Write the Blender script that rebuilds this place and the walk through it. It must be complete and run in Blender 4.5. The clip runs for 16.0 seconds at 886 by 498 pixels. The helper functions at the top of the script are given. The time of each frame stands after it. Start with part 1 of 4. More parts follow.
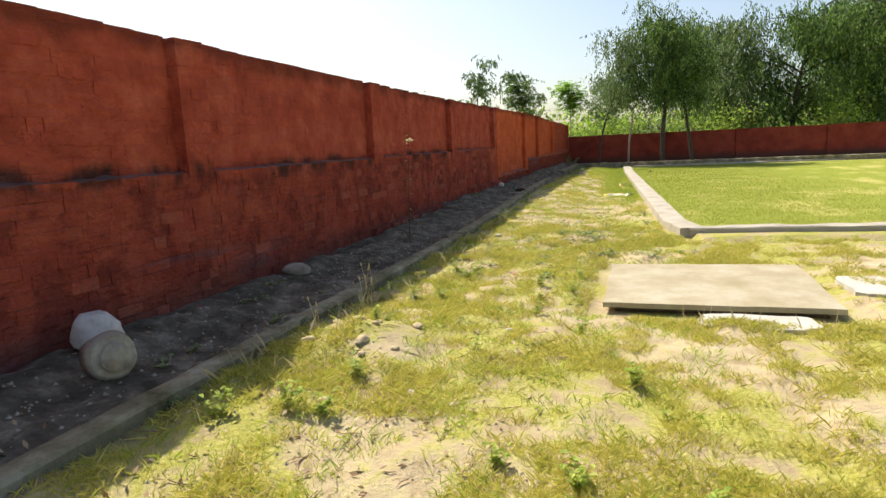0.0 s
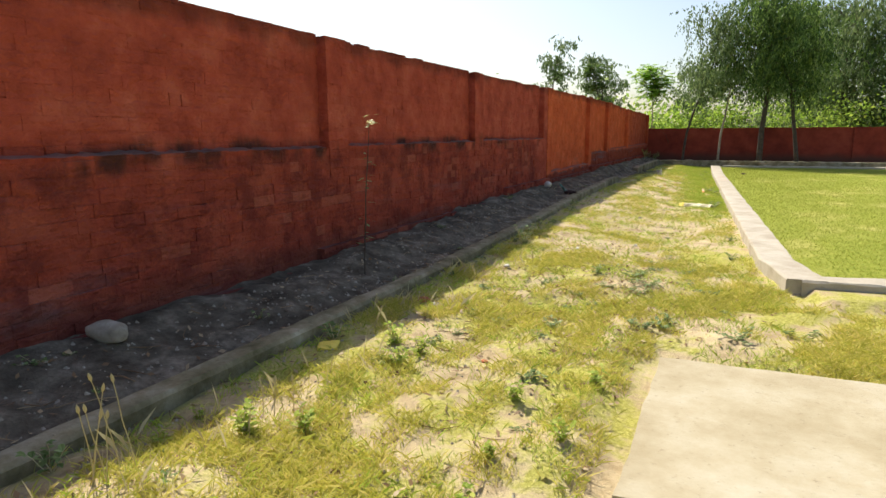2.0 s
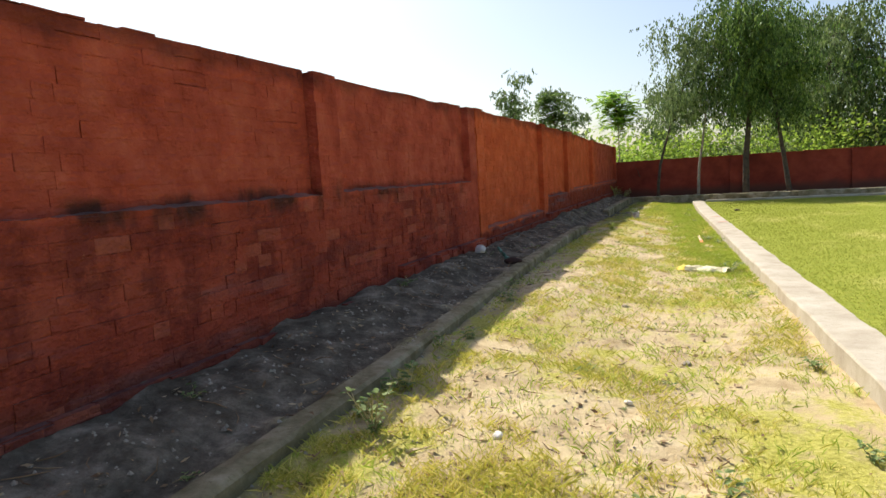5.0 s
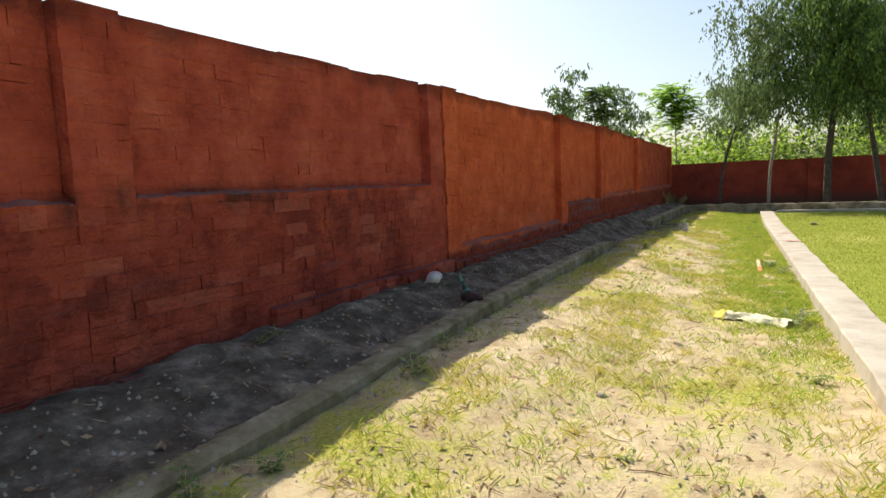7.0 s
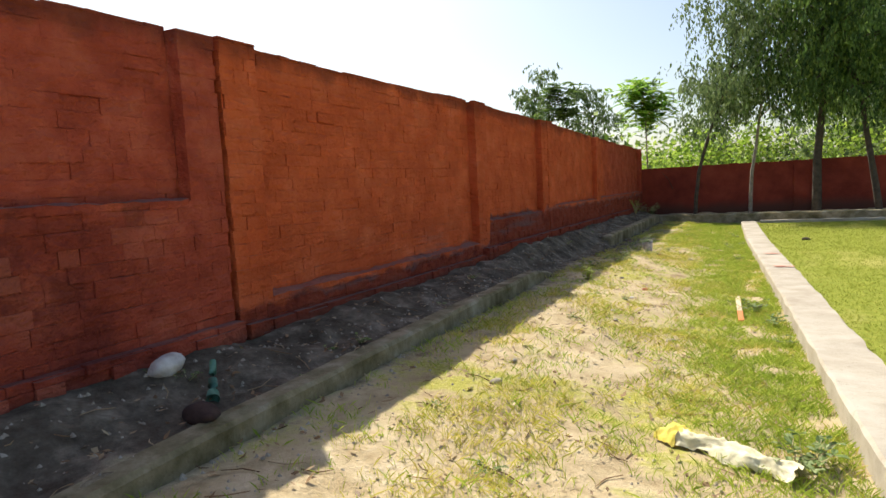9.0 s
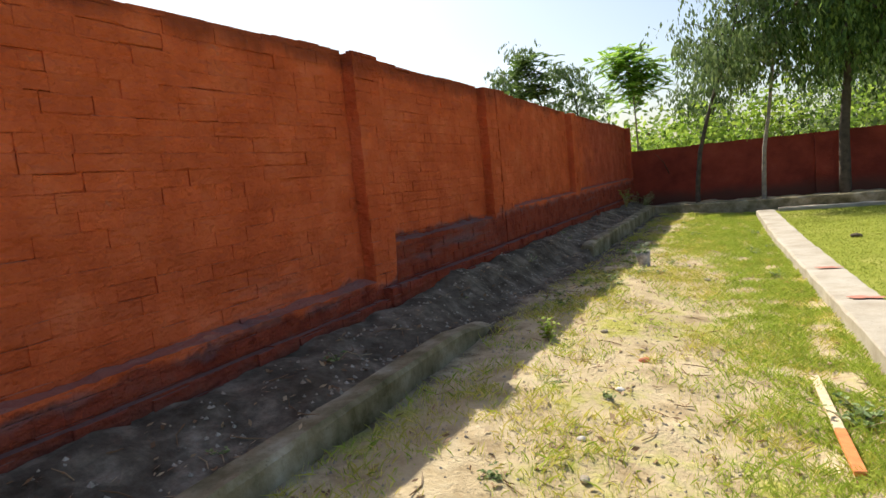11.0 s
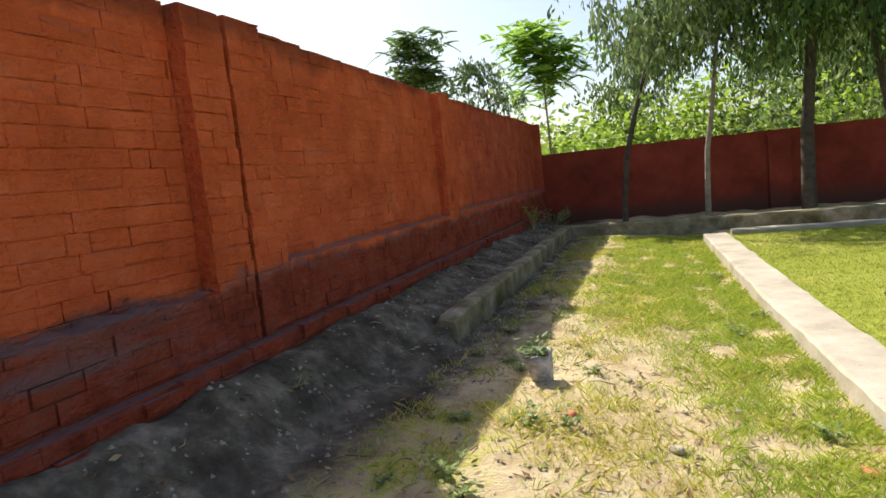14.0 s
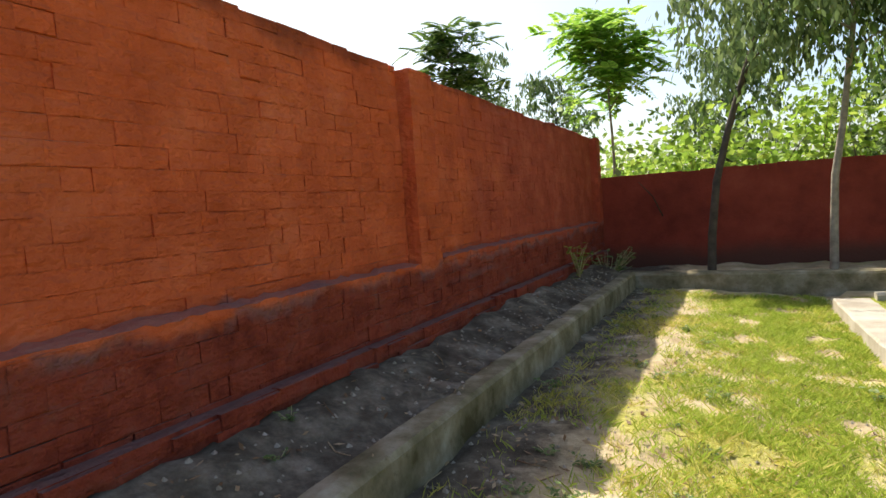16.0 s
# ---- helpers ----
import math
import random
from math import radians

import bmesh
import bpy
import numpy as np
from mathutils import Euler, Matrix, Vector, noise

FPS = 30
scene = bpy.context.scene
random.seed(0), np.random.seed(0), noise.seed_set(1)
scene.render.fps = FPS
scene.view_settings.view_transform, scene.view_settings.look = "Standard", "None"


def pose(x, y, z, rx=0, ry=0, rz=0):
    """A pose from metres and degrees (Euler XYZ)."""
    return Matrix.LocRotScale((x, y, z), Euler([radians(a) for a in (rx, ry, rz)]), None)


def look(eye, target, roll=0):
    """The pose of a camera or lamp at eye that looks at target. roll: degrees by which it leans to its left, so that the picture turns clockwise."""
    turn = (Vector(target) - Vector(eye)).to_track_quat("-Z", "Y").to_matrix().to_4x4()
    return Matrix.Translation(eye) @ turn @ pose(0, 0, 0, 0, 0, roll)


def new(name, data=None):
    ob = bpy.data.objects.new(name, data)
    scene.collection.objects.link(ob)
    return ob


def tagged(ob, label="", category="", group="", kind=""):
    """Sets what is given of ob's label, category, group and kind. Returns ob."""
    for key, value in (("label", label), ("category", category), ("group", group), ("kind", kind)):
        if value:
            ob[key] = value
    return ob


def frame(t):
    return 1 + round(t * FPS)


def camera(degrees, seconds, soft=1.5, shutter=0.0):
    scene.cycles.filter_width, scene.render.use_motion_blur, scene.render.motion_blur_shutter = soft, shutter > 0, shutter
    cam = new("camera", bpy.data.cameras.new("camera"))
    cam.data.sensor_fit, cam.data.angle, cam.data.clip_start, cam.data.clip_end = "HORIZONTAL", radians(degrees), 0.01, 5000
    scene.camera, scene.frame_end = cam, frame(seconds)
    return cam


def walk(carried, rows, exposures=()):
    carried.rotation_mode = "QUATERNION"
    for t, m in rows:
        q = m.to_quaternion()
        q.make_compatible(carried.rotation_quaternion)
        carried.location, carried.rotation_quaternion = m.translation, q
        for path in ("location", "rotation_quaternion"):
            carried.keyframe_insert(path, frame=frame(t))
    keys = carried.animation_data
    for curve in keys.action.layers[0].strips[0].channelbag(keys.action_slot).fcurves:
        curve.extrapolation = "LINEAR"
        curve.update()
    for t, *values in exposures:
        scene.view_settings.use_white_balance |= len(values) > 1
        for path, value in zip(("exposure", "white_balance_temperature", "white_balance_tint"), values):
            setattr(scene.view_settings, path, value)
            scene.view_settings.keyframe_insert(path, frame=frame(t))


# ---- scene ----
cam = camera(71.5, 16.0)
EXPOSURE = 0.62
PATH = [
    (0, (1.133, -1.836, 1.316), (0.517, 0.038, 0.99), -2.7),
    (0.5, (1.198, -1.133, 1.319), (0.421, 0.683, 1.008), -1.1),
    (1, (1.197, -0.389, 1.287), (0.467, 1.441, 0.941), -2.5),
    (1.5, (1.196, 0.388, 1.284), (0.424, 2.215, 1.023), -2.3),
    (2, (1.148, 0.991, 1.322), (0.309, 2.769, 0.956), -0.3),
    (2.5, (0.939, 1.782, 1.326), (0.213, 3.617, 0.997), -2.8),
    (3, (0.763, 2.402, 1.338), (-0.028, 4.209, 1.007), 0.4),
    (3.5, (0.645, 3.133, 1.297), (0.012, 5.018, 1.088), -5.1),
    (4, (0.538, 3.815, 1.284), (-0.193, 5.67, 1.128), -4.0),
    (4.2, (0.51, 4.069, 1.297), (-0.232, 5.911, 1.059), -3.9),
    (6.3, (0.6, 6.679, 1.262), (-0.357, 8.426, 1.082), -4.1),
    (6.5, (0.673, 6.889, 1.286), (-0.419, 8.547, 1.046), -3.2),
    (7, (0.72, 7.513, 1.236), (-0.232, 9.259, 1.025), -2.5),
    (7.5, (0.737, 8.221, 1.189), (-0.209, 9.978, 1.051), -2.5),
    (8, (0.716, 8.89, 1.206), (-0.259, 10.625, 1.01), -1.5),
    (8.5, (0.676, 9.604, 1.213), (-0.118, 11.432, 1.041), -5.5),
    (9, (0.682, 10.255, 1.204), (-0.23, 12.025, 1.016), -3.0),
    (9.2, (0.667, 10.521, 1.194), (-0.207, 12.316, 1.066), -1.1),
    (11.3, (0.170, 13.567, 1.240), (-0.725, 15.345, 1.022), -6.1),
    (11.5, (0.134, 13.842, 1.232), (-0.681, 15.663, 1.062), -4.1),
    (12, (0.044, 14.449, 1.250), (-0.613, 16.331, 1.080), -6.0),
    (12.5, (-0.034, 15.079, 1.27), (-0.792, 16.919, 1.071), -5.3),
    (13, (-0.106, 15.648, 1.276), (-0.709, 17.535, 1.003), -8.7),
    (13.5, (-0.122, 16.292, 1.272), (-0.885, 18.126, 1.032), -7.0),
    (14, (-0.153, 16.944, 1.24), (-0.838, 18.811, 1.02), -5.9),
    (14.5, (-0.177, 17.535, 1.246), (-0.986, 19.357, 1.087), -4.3),
    (15, (-0.205, 18.183, 1.236), (-1.076, 19.971, 1.035), -4.6),
    (15.5, (-0.36, 18.94, 1.196), (-1.191, 20.753, 1.05), -5.0),
    (16, (-0.319, 19.483, 1.207), (-1.22, 21.264, 1.083), -4.0),
]
walk(cam, [(t, look(eye, target, roll)) for t, eye, target, roll in PATH], [(0.0, EXPOSURE), (13.0, EXPOSURE), (14.5, EXPOSURE + 0.18), (16.0, EXPOSURE + 0.28)])

# ---- light ----
TO_SUN = Vector((-0.67, 0.60, 1.0)).normalized()
world = bpy.data.worlds.new("world")
scene.world = world
world.use_nodes = True
wn = world.node_tree.nodes
sky = wn.new("ShaderNodeTexSky")
sky.sky_type, sky.sun_disc = "NISHITA", False
sky.sun_elevation = math.asin(TO_SUN.z)
sky.sun_rotation = math.atan2(TO_SUN.x, TO_SUN.y)
sky.air_density, sky.dust_density, sky.ozone_density = 1.0, 2.2, 1.0
wn["Background"].inputs["Strength"].default_value = 0.105
world.node_tree.links.new(sky.outputs[0], wn["Background"].inputs["Color"])
sun_data = bpy.data.lights.new("sun", "SUN")
sun_data.energy, sun_data.angle, sun_data.color = 4.6, radians(0.6), (1.0, 0.93, 0.80)
sun = new("sun", sun_data)
sun.matrix_world = look(TO_SUN * 60, (0, 0, 0))


# ---- materials ----
class Nodes:
    """A small builder of node materials, in world coordinates."""

    def __init__(self, name):
        self.mat = bpy.data.materials.new(name)
        self.mat.use_nodes = True
        self.tree = self.mat.node_tree
        self.bsdf = self.tree.nodes["Principled BSDF"]
        self.pos = self.tree.nodes.new("ShaderNodeNewGeometry").outputs["Position"]

    def link(self, a, b):
        self.tree.links.new(a, b)

    def put(self, node, key, value):
        if hasattr(value, "is_linked"):
            self.link(value, node.inputs[key])
        else:
            node.inputs[key].default_value = value

    def noise(self, scale, detail=4.0, rough=0.6, stretch=None):
        n = self.tree.nodes.new("ShaderNodeTexNoise")
        n.inputs["Scale"].default_value, n.inputs["Detail"].default_value, n.inputs["Roughness"].default_value = scale, detail, rough
        src = self.pos
        if stretch:
            m = self.tree.nodes.new("ShaderNodeVectorMath")
            m.operation = "MULTIPLY"
            m.inputs[1].default_value = stretch
            self.link(src, m.inputs[0])
            src = m.outputs[0]
        self.link(src, n.inputs["Vector"])
        return n.outputs["Fac"]

    def ramp(self, fac, stops):
        n = self.tree.nodes.new("ShaderNodeValToRGB")
        e = n.color_ramp.elements
        while len(e) < len(stops):
            e.new(0.5)
        for el, (p, c) in zip(e, stops):
            el.position = p
            el.color = (*c, 1) if len(c) == 3 else c
        self.link(fac, n.inputs["Fac"])
        return n.outputs["Color"]

    def step(self, fac, a, b):
        n = self.tree.nodes.new("ShaderNodeMapRange")
        n.interpolation_type = "SMOOTHSTEP"
        n.inputs["From Min"].default_value, n.inputs["From Max"].default_value = a, b
        self.link(fac, n.inputs["Value"])
        return n.outputs["Result"]

    def math(self, op, a, b=0.0):
        n = self.tree.nodes.new("ShaderNodeMath")
        n.operation = op
        self.put(n, 0, a)
        self.put(n, 1, b)
        return n.outputs[0]

    def axis(self, k):
        n = self.tree.nodes.new("ShaderNodeSeparateXYZ")
        self.link(self.pos, n.inputs[0])
        return n.outputs[k]

    def mix(self, fac, a, b, mode="MIX"):
        n = self.tree.nodes.new("ShaderNodeMix")
        n.data_type, n.blend_type = "RGBA", mode
        for key, v in ((0, fac), (6, a), (7, b)):
            if isinstance(v, tuple):
                v = (*v, 1)
            self.put(n, key, v)
        return n.outputs[2]

    def island(self):
        return self.tree.nodes["Geometry"].outputs["Random Per Island"]

    def done(self, color, rough=0.9, bump=None, strength=0.3, depth=0.02, translucent=0.0, spec=0.3):
        self.put(self.bsdf, "Base Color", (*color, 1) if isinstance(color, tuple) else color)
        self.put(self.bsdf, "Roughness", rough)
        self.bsdf.inputs["Specular IOR Level"].default_value = spec
        if bump is not None:
            n = self.tree.nodes.new("ShaderNodeBump")
            n.inputs["Strength"].default_value, n.inputs["Distance"].default_value = strength, depth
            self.link(bump, n.inputs["Height"])
            self.link(n.outputs[0], self.bsdf.inputs["Normal"])
        if translucent:
            t = self.tree.nodes.new("ShaderNodeBsdfTranslucent")
            self.put(t, "Color", (*color, 1) if isinstance(color, tuple) else color)
            m = self.tree.nodes.new("ShaderNodeMixShader")
            m.inputs[0].default_value = translucent
            self.link(self.bsdf.outputs[0], m.inputs[1])
            self.link(t.outputs[0], m.inputs[2])
            self.link(m.outputs[0], self.tree.nodes["Material Output"].inputs["Surface"])
        return self.mat


def wall_paint():
    """Red limewash on the old stretch, orange on the newer one, a stained plinth under both."""
    n = Nodes("wall_paint")
    y, z = n.axis(1), n.axis(2)
    wob = n.noise(2.2, 5)
    fine = n.noise(28, 5)
    streak = n.noise(1.6, 4, 0.6, (1, 1.6, 0.35))
    red = n.ramp(n.noise(3.0, 6, 0.65), [(0.30, (0.31, 0.054, 0.032)), (0.50, (0.46, 0.090, 0.052)), (0.72, (0.58, 0.145, 0.085))])
    orange = n.ramp(n.noise(2.5, 6, 0.65), [(0.30, (0.52, 0.095, 0.033)), (0.52, (0.66, 0.135, 0.050)), (0.75, (0.75, 0.190, 0.085))])
    col = n.mix(n.step(y, 13.06, 13.08), red, orange)
    back = n.math("ADD", y, n.math("MULTIPLY", n.math("SUBTRACT", wob, 0.5), 4.0))
    col = n.mix(n.math("MULTIPLY", n.step(back, 23.2, 25.2), 0.8), col, red)
    # plinth: dark red-brown with grey-blue salts, edge wandering along the wall
    low = n.math("ADD", z, n.math("MULTIPLY", n.math("SUBTRACT", wob, 0.5), 0.30))
    edge = n.math("ADD", n.math("MULTIPLY", n.step(y, 17.20, 17.26), 0.30), 0.53)
    plinth = n.math("SUBTRACT", 1.0, n.step(n.math("SUBTRACT", low, edge), -0.03, 0.03))
    dark = n.ramp(n.noise(5, 6, 0.7), [(0.30, (0.16, 0.028, 0.018)), (0.52, (0.30, 0.060, 0.034)), (0.66, (0.28, 0.075, 0.05)), (0.80, (0.22, 0.15, 0.14))])
    col = n.mix(n.math("MULTIPLY", plinth, n.step(y, 12.9, 13.2)), col, dark)
    salts = n.math("MULTIPLY", n.step(n.noise(1.1, 5, 0.6, (1, 0.35, 3.0)), 0.52, 0.66), n.math("SUBTRACT", 1.0, n.step(low, 0.62, 0.92)))
    col = n.mix(n.math("MULTIPLY", salts, 0.6), col, (0.16, 0.14, 0.16))
    line = n.math("SUBTRACT", 1.0, n.step(n.math("ABSOLUTE", n.math("SUBTRACT", low, n.math("ADD", edge, n.math("MULTIPLY", n.math("SUBTRACT", streak, 0.5), 0.2)))), 0.0, 0.05))
    line = n.math("MULTIPLY", n.math("MULTIPLY", line, n.step(y, 13.0, 14.0)), n.step(n.noise(2.3, 4), 0.40, 0.56))
    col = n.mix(n.math("MULTIPLY", line, 0.5), col, (0.20, 0.14, 0.15))
    # damp stain over the ledge and along the coping of the old stretch
    ledge = n.math("SUBTRACT", 1.0, n.step(n.math("ABSOLUTE", n.math("SUBTRACT", low, 1.20)), 0.02, 0.14))
    old = n.math("SUBTRACT", 1.0, n.step(y, 12.0, 12.9))
    col = n.mix(n.math("MULTIPLY", n.math("MULTIPLY", ledge, old), n.step(streak, 0.42, 0.62)), col, (0.085, 0.034, 0.026))
    top = n.step(n.math("ADD", low, n.math("MULTIPLY", streak, 0.3)), 2.20, 2.34)
    col = n.mix(n.math("MULTIPLY", top, 0.6), col, (0.10, 0.028, 0.018))
    # dusty foot, its colour darkened further for the shade low on the wall
    foot = n.math("SUBTRACT", 1.0, n.step(low, 0.25, 0.48))
    col = n.mix(n.math("MULTIPLY", foot, 0.55), col, (0.10, 0.07, 0.055))
    up = n.tree.nodes.new("ShaderNodeSeparateXYZ")
    n.link(n.tree.nodes["Geometry"].outputs["Normal"], up.inputs[0])
    col = n.mix(n.math("MULTIPLY", n.step(up.outputs[2], 0.6, 0.9), 0.6), col, (0.20, 0.165, 0.15))
    # the weathered courses under the ledge: darker, blotched, single bricks rubbed pale
    under = n.math("MULTIPLY", n.math("SUBTRACT", 1.0, n.step(low, 1.12, 1.24)), old)
    blotch = n.step(n.noise(3.4, 6, 0.7), 0.44, 0.62)
    col = n.mix(n.math("MULTIPLY", under, n.math("ADD", n.math("MULTIPLY", blotch, 0.45), 0.30)), col, (0.15, 0.030, 0.024))
    rubbed = n.math("MULTIPLY", n.step(n.island(), 0.86, 0.90), n.step(n.noise(1.7, 3), 0.42, 0.55))
    col = n.mix(n.math("MULTIPLY", n.math("MULTIPLY", under, rubbed), 0.4), col, (0.46, 0.15, 0.095))
    chips = n.step(n.noise(9, 6, 0.7), 0.66, 0.70)
    col = n.mix(n.math("MULTIPLY", chips, 0.35), col, (0.42, 0.16, 0.10))
    col = n.mix(0.35, col, n.ramp(n.island(), [(0, (0.75, 0.75, 0.75)), (1, (1.15, 1.1, 1.1))]), "MULTIPLY")
    info = n.tree.nodes.new("ShaderNodeObjectInfo").outputs["Random"]
    col = n.mix(0.3, col, n.ramp(info, [(0, (0.85, 0.85, 0.85)), (1, (1.15, 1.12, 1.1))]), "MULTIPLY")
    h = n.math("ADD", fine, n.math("MULTIPLY", n.noise(7, 4), 1.5))
    h = n.math("ADD", h, n.math("MULTIPLY", n.noise(13, 3, 0.5, (1, 0.55, 1.4)), 2.6))
    return n.done(col, 0.92, h, 0.75, 0.022, spec=0.12)


def far_wall_paint():
    n = Nodes("far_wall_paint")
    col = n.ramp(n.noise(1.8, 6, 0.65), [(0.3, (0.17, 0.030, 0.020)), (0.55, (0.27, 0.050, 0.030)), (0.8, (0.35, 0.075, 0.045))])
    low = n.math("ADD", n.axis(2), n.math("MULTIPLY", n.noise(1.5, 4), 0.3))
    col = n.mix(n.math("SUBTRACT", 1.0, n.step(low, 0.45, 0.75)), col, (0.12, 0.05, 0.035))
    return n.done(col, 0.92, n.noise(24, 5), 0.5, 0.02, spec=0.15)


def soil():
    n = Nodes("soil")
    big, mid, fine = n.noise(0.7, 5), n.noise(4.5, 6, 0.7), n.noise(45, 5, 0.7)
    sand = n.ramp(mid, [(0.30, (0.35, 0.26, 0.14)), (0.52, (0.55, 0.44, 0.27)), (0.72, (0.72, 0.61, 0.43))])
    moss = n.ramp(fine, [(0.30, (0.24, 0.24, 0.045)), (0.55, (0.44, 0.41, 0.10)), (0.75, (0.60, 0.53, 0.22))])
    x, y = n.axis(0), n.axis(1)
    patch = n.math("ADD", n.math("MULTIPLY", big, 0.6), n.math("MULTIPLY", mid, 0.5))
    patch = n.math("SUBTRACT", patch, n.math("MULTIPLY", n.step(y, 6.5, 10.0), 0.06))
    col = n.mix(n.step(patch, 0.49, 0.60), sand, moss)
    # lawn inside the kerb strip
    edge = n.math("ADD", x, n.math("MULTIPLY", y, 0.058))
    inside = n.math("MULTIPLY", n.step(edge, 1.95, 2.1), n.step(n.math("SUBTRACT", y, n.math("MULTIPLY", x, 0.12)), 6.55, 6.7))
    inside = n.math("MULTIPLY", inside, n.math("SUBTRACT", 1.0, n.step(y, 26.7, 26.9)))
    lawn = n.ramp(n.noise(14, 6, 0.7), [(0.30, (0.18, 0.22, 0.030)), (0.52, (0.28, 0.31, 0.045)), (0.72, (0.37, 0.37, 0.08))])
    lawn = n.mix(n.step(n.noise(0.9, 5, 0.6, (1, 0.5, 1)), 0.50, 0.68), lawn, (0.48, 0.43, 0.13))
    col = n.mix(inside, col, lawn)
    # bare grey earth in the bed along the wall
    # past y 18.5 it widens as dark humus, also deepening the wall's shade
    bed = n.math("SUBTRACT", 1.0, n.step(n.math("ADD", n.math("ADD", x, n.math("MULTIPLY", y, 0.015)), n.math("SUBTRACT", n.math("MULTIPLY", mid, 0.5), n.math("ADD", n.math("MULTIPLY", n.step(y, 18.5, 22.0), 0.35), 0.1))), -1.20, -0.85))
    grey = n.ramp(mid, [(0.34, (0.075, 0.060, 0.042)), (0.50, (0.15, 0.125, 0.09)), (0.60, (0.25, 0.21, 0.155)), (0.72, (0.38, 0.33, 0.25))])
    col = n.mix(bed, col, grey)
    far = n.step(y, 29.0, 30.0)
    col = n.mix(far, col, (0.10, 0.13, 0.03))
    h = n.math("ADD", fine, n.math("MULTIPLY", mid, 2.0))
    return n.done(col, 0.95, h, 0.6, 0.03, spec=0.1)


def concrete(name, a, b, c, scale=3.0):
    n = Nodes(name)
    col = n.ramp(n.noise(scale, 6, 0.65), [(0.30, a), (0.52, b), (0.74, c)])
    col = n.mix(n.math("MULTIPLY", n.step(n.noise(30, 5, 0.7), 0.58, 0.72), 0.4), col, tuple(v * 0.5 for v in a))
    return n.done(col, 0.9, n.math("ADD", n.noise(60, 5), n.noise(8, 5)), 0.4, 0.01, spec=0.2)


def leafy(name, a, b, c, translucent=0.4):
    n = Nodes(name)
    mixed = n.math("ADD", n.math("MULTIPLY", n.island(), 0.6), n.math("MULTIPLY", n.noise(1.3, 3), 0.4))
    return n.done(n.ramp(mixed, [(0.15, a), (0.5, b), (0.85, c)]), 0.55, translucent=translucent, spec=0.25)


def plain(name, color, rough=0.8, vary=0.25, scale=12):
    n = Nodes(name)
    lo, hi = tuple(v * (1 - vary) for v in color), tuple(min(1, v * (1 + vary)) for v in color)
    return n.done(n.ramp(n.noise(scale, 5), [(0.3, lo), (0.7, hi)]), rough, n.noise(scale * 5, 4), 0.25, 0.01)


M_WALL, M_FAR, M_SOIL = wall_paint(), far_wall_paint(), soil()
M_STRIP = concrete("strip_concrete", (0.34, 0.29, 0.22), (0.45, 0.40, 0.32), (0.54, 0.50, 0.42))
M_KERB = concrete("kerb_concrete", (0.10, 0.085, 0.035), (0.27, 0.23, 0.14), (0.48, 0.43, 0.32), 4.0)
M_SLAB = concrete("slab_concrete", (0.33, 0.27, 0.16), (0.43, 0.37, 0.25), (0.52, 0.48, 0.37), 2.2)
M_PAD = concrete("pad_concrete", (0.42, 0.38, 0.32), (0.55, 0.51, 0.44), (0.64, 0.61, 0.54), 3.0)
M_WHITE = concrete("white_stone", (0.45, 0.40, 0.36), (0.66, 0.62, 0.57), (0.78, 0.75, 0.70), 9.0)
M_STONE = concrete("field_stone", (0.24, 0.20, 0.15), (0.40, 0.35, 0.27), (0.58, 0.53, 0.44), 9.0)
M_DRY = leafy("dry_grass", (0.36, 0.38, 0.06), (0.60, 0.56, 0.11), (0.78, 0.66, 0.25), 0.35)
M_GREEN = leafy("green_grass", (0.24, 0.34, 0.045), (0.40, 0.50, 0.07), (0.55, 0.58, 0.13), 0.4)
M_LAWN = leafy("lawn_grass", (0.25, 0.31, 0.04), (0.36, 0.40, 0.06), (0.47, 0.46, 0.11), 0.4)
M_WEED = leafy("weed_leaf", (0.11, 0.18, 0.05), (0.21, 0.29, 0.09), (0.36, 0.42, 0.18), 0.3)
M_STRAW = leafy("straw", (0.40, 0.33, 0.15), (0.55, 0.47, 0.25), (0.68, 0.60, 0.38), 0.3)
M_LEAF = leafy("willow_leaf", (0.035, 0.07, 0.018), (0.10, 0.18, 0.04), (0.27, 0.38, 0.085), 0.42)
M_LEAF_PALE = leafy("eucalyptus_leaf", (0.07, 0.11, 0.04), (0.16, 0.23, 0.08), (0.30, 0.37, 0.15), 0.35)
M_LEAF_BRIGHT = leafy("sapling_leaf", (0.12, 0.26, 0.04), (0.30, 0.50, 0.07), (0.55, 0.68, 0.13), 0.62)
M_BUSH = leafy("bush_leaf", (0.16, 0.26, 0.04), (0.30, 0.45, 0.06), (0.48, 0.58, 0.11), 0.5)
M_BARK = plain("bark", (0.085, 0.066, 0.048), 0.9, 0.4, 9)
M_BARK_PALE = plain("pale_bark", (0.30, 0.25, 0.19), 0.9, 0.4, 9)


# ---- builders ----
def mesh_object(name, verts, faces, material, parent=None, smooth=False):
    me = bpy.data.meshes.new(name)
    me.from_pydata(verts, [], faces)
    me.materials.append(material)
    if smooth:
        me.polygons.foreach_set("use_smooth", [True] * len(me.polygons))
    me.update()
    ob = new(name, me)
    ob.parent = parent
    return ob


def part(name, bm, material, parent=None, label="", smooth=False):
    me = bpy.data.meshes.new(name)
    bmesh.ops.recalc_face_normals(bm, faces=bm.faces)
    bm.to_mesh(me)
    bm.free()
    me.materials.append(material)
    if smooth:
        me.polygons.foreach_set("use_smooth", [True] * len(me.polygons))
    ob = new(name, me)
    ob.parent = parent
    if label:
        tagged(ob, label)
    return ob


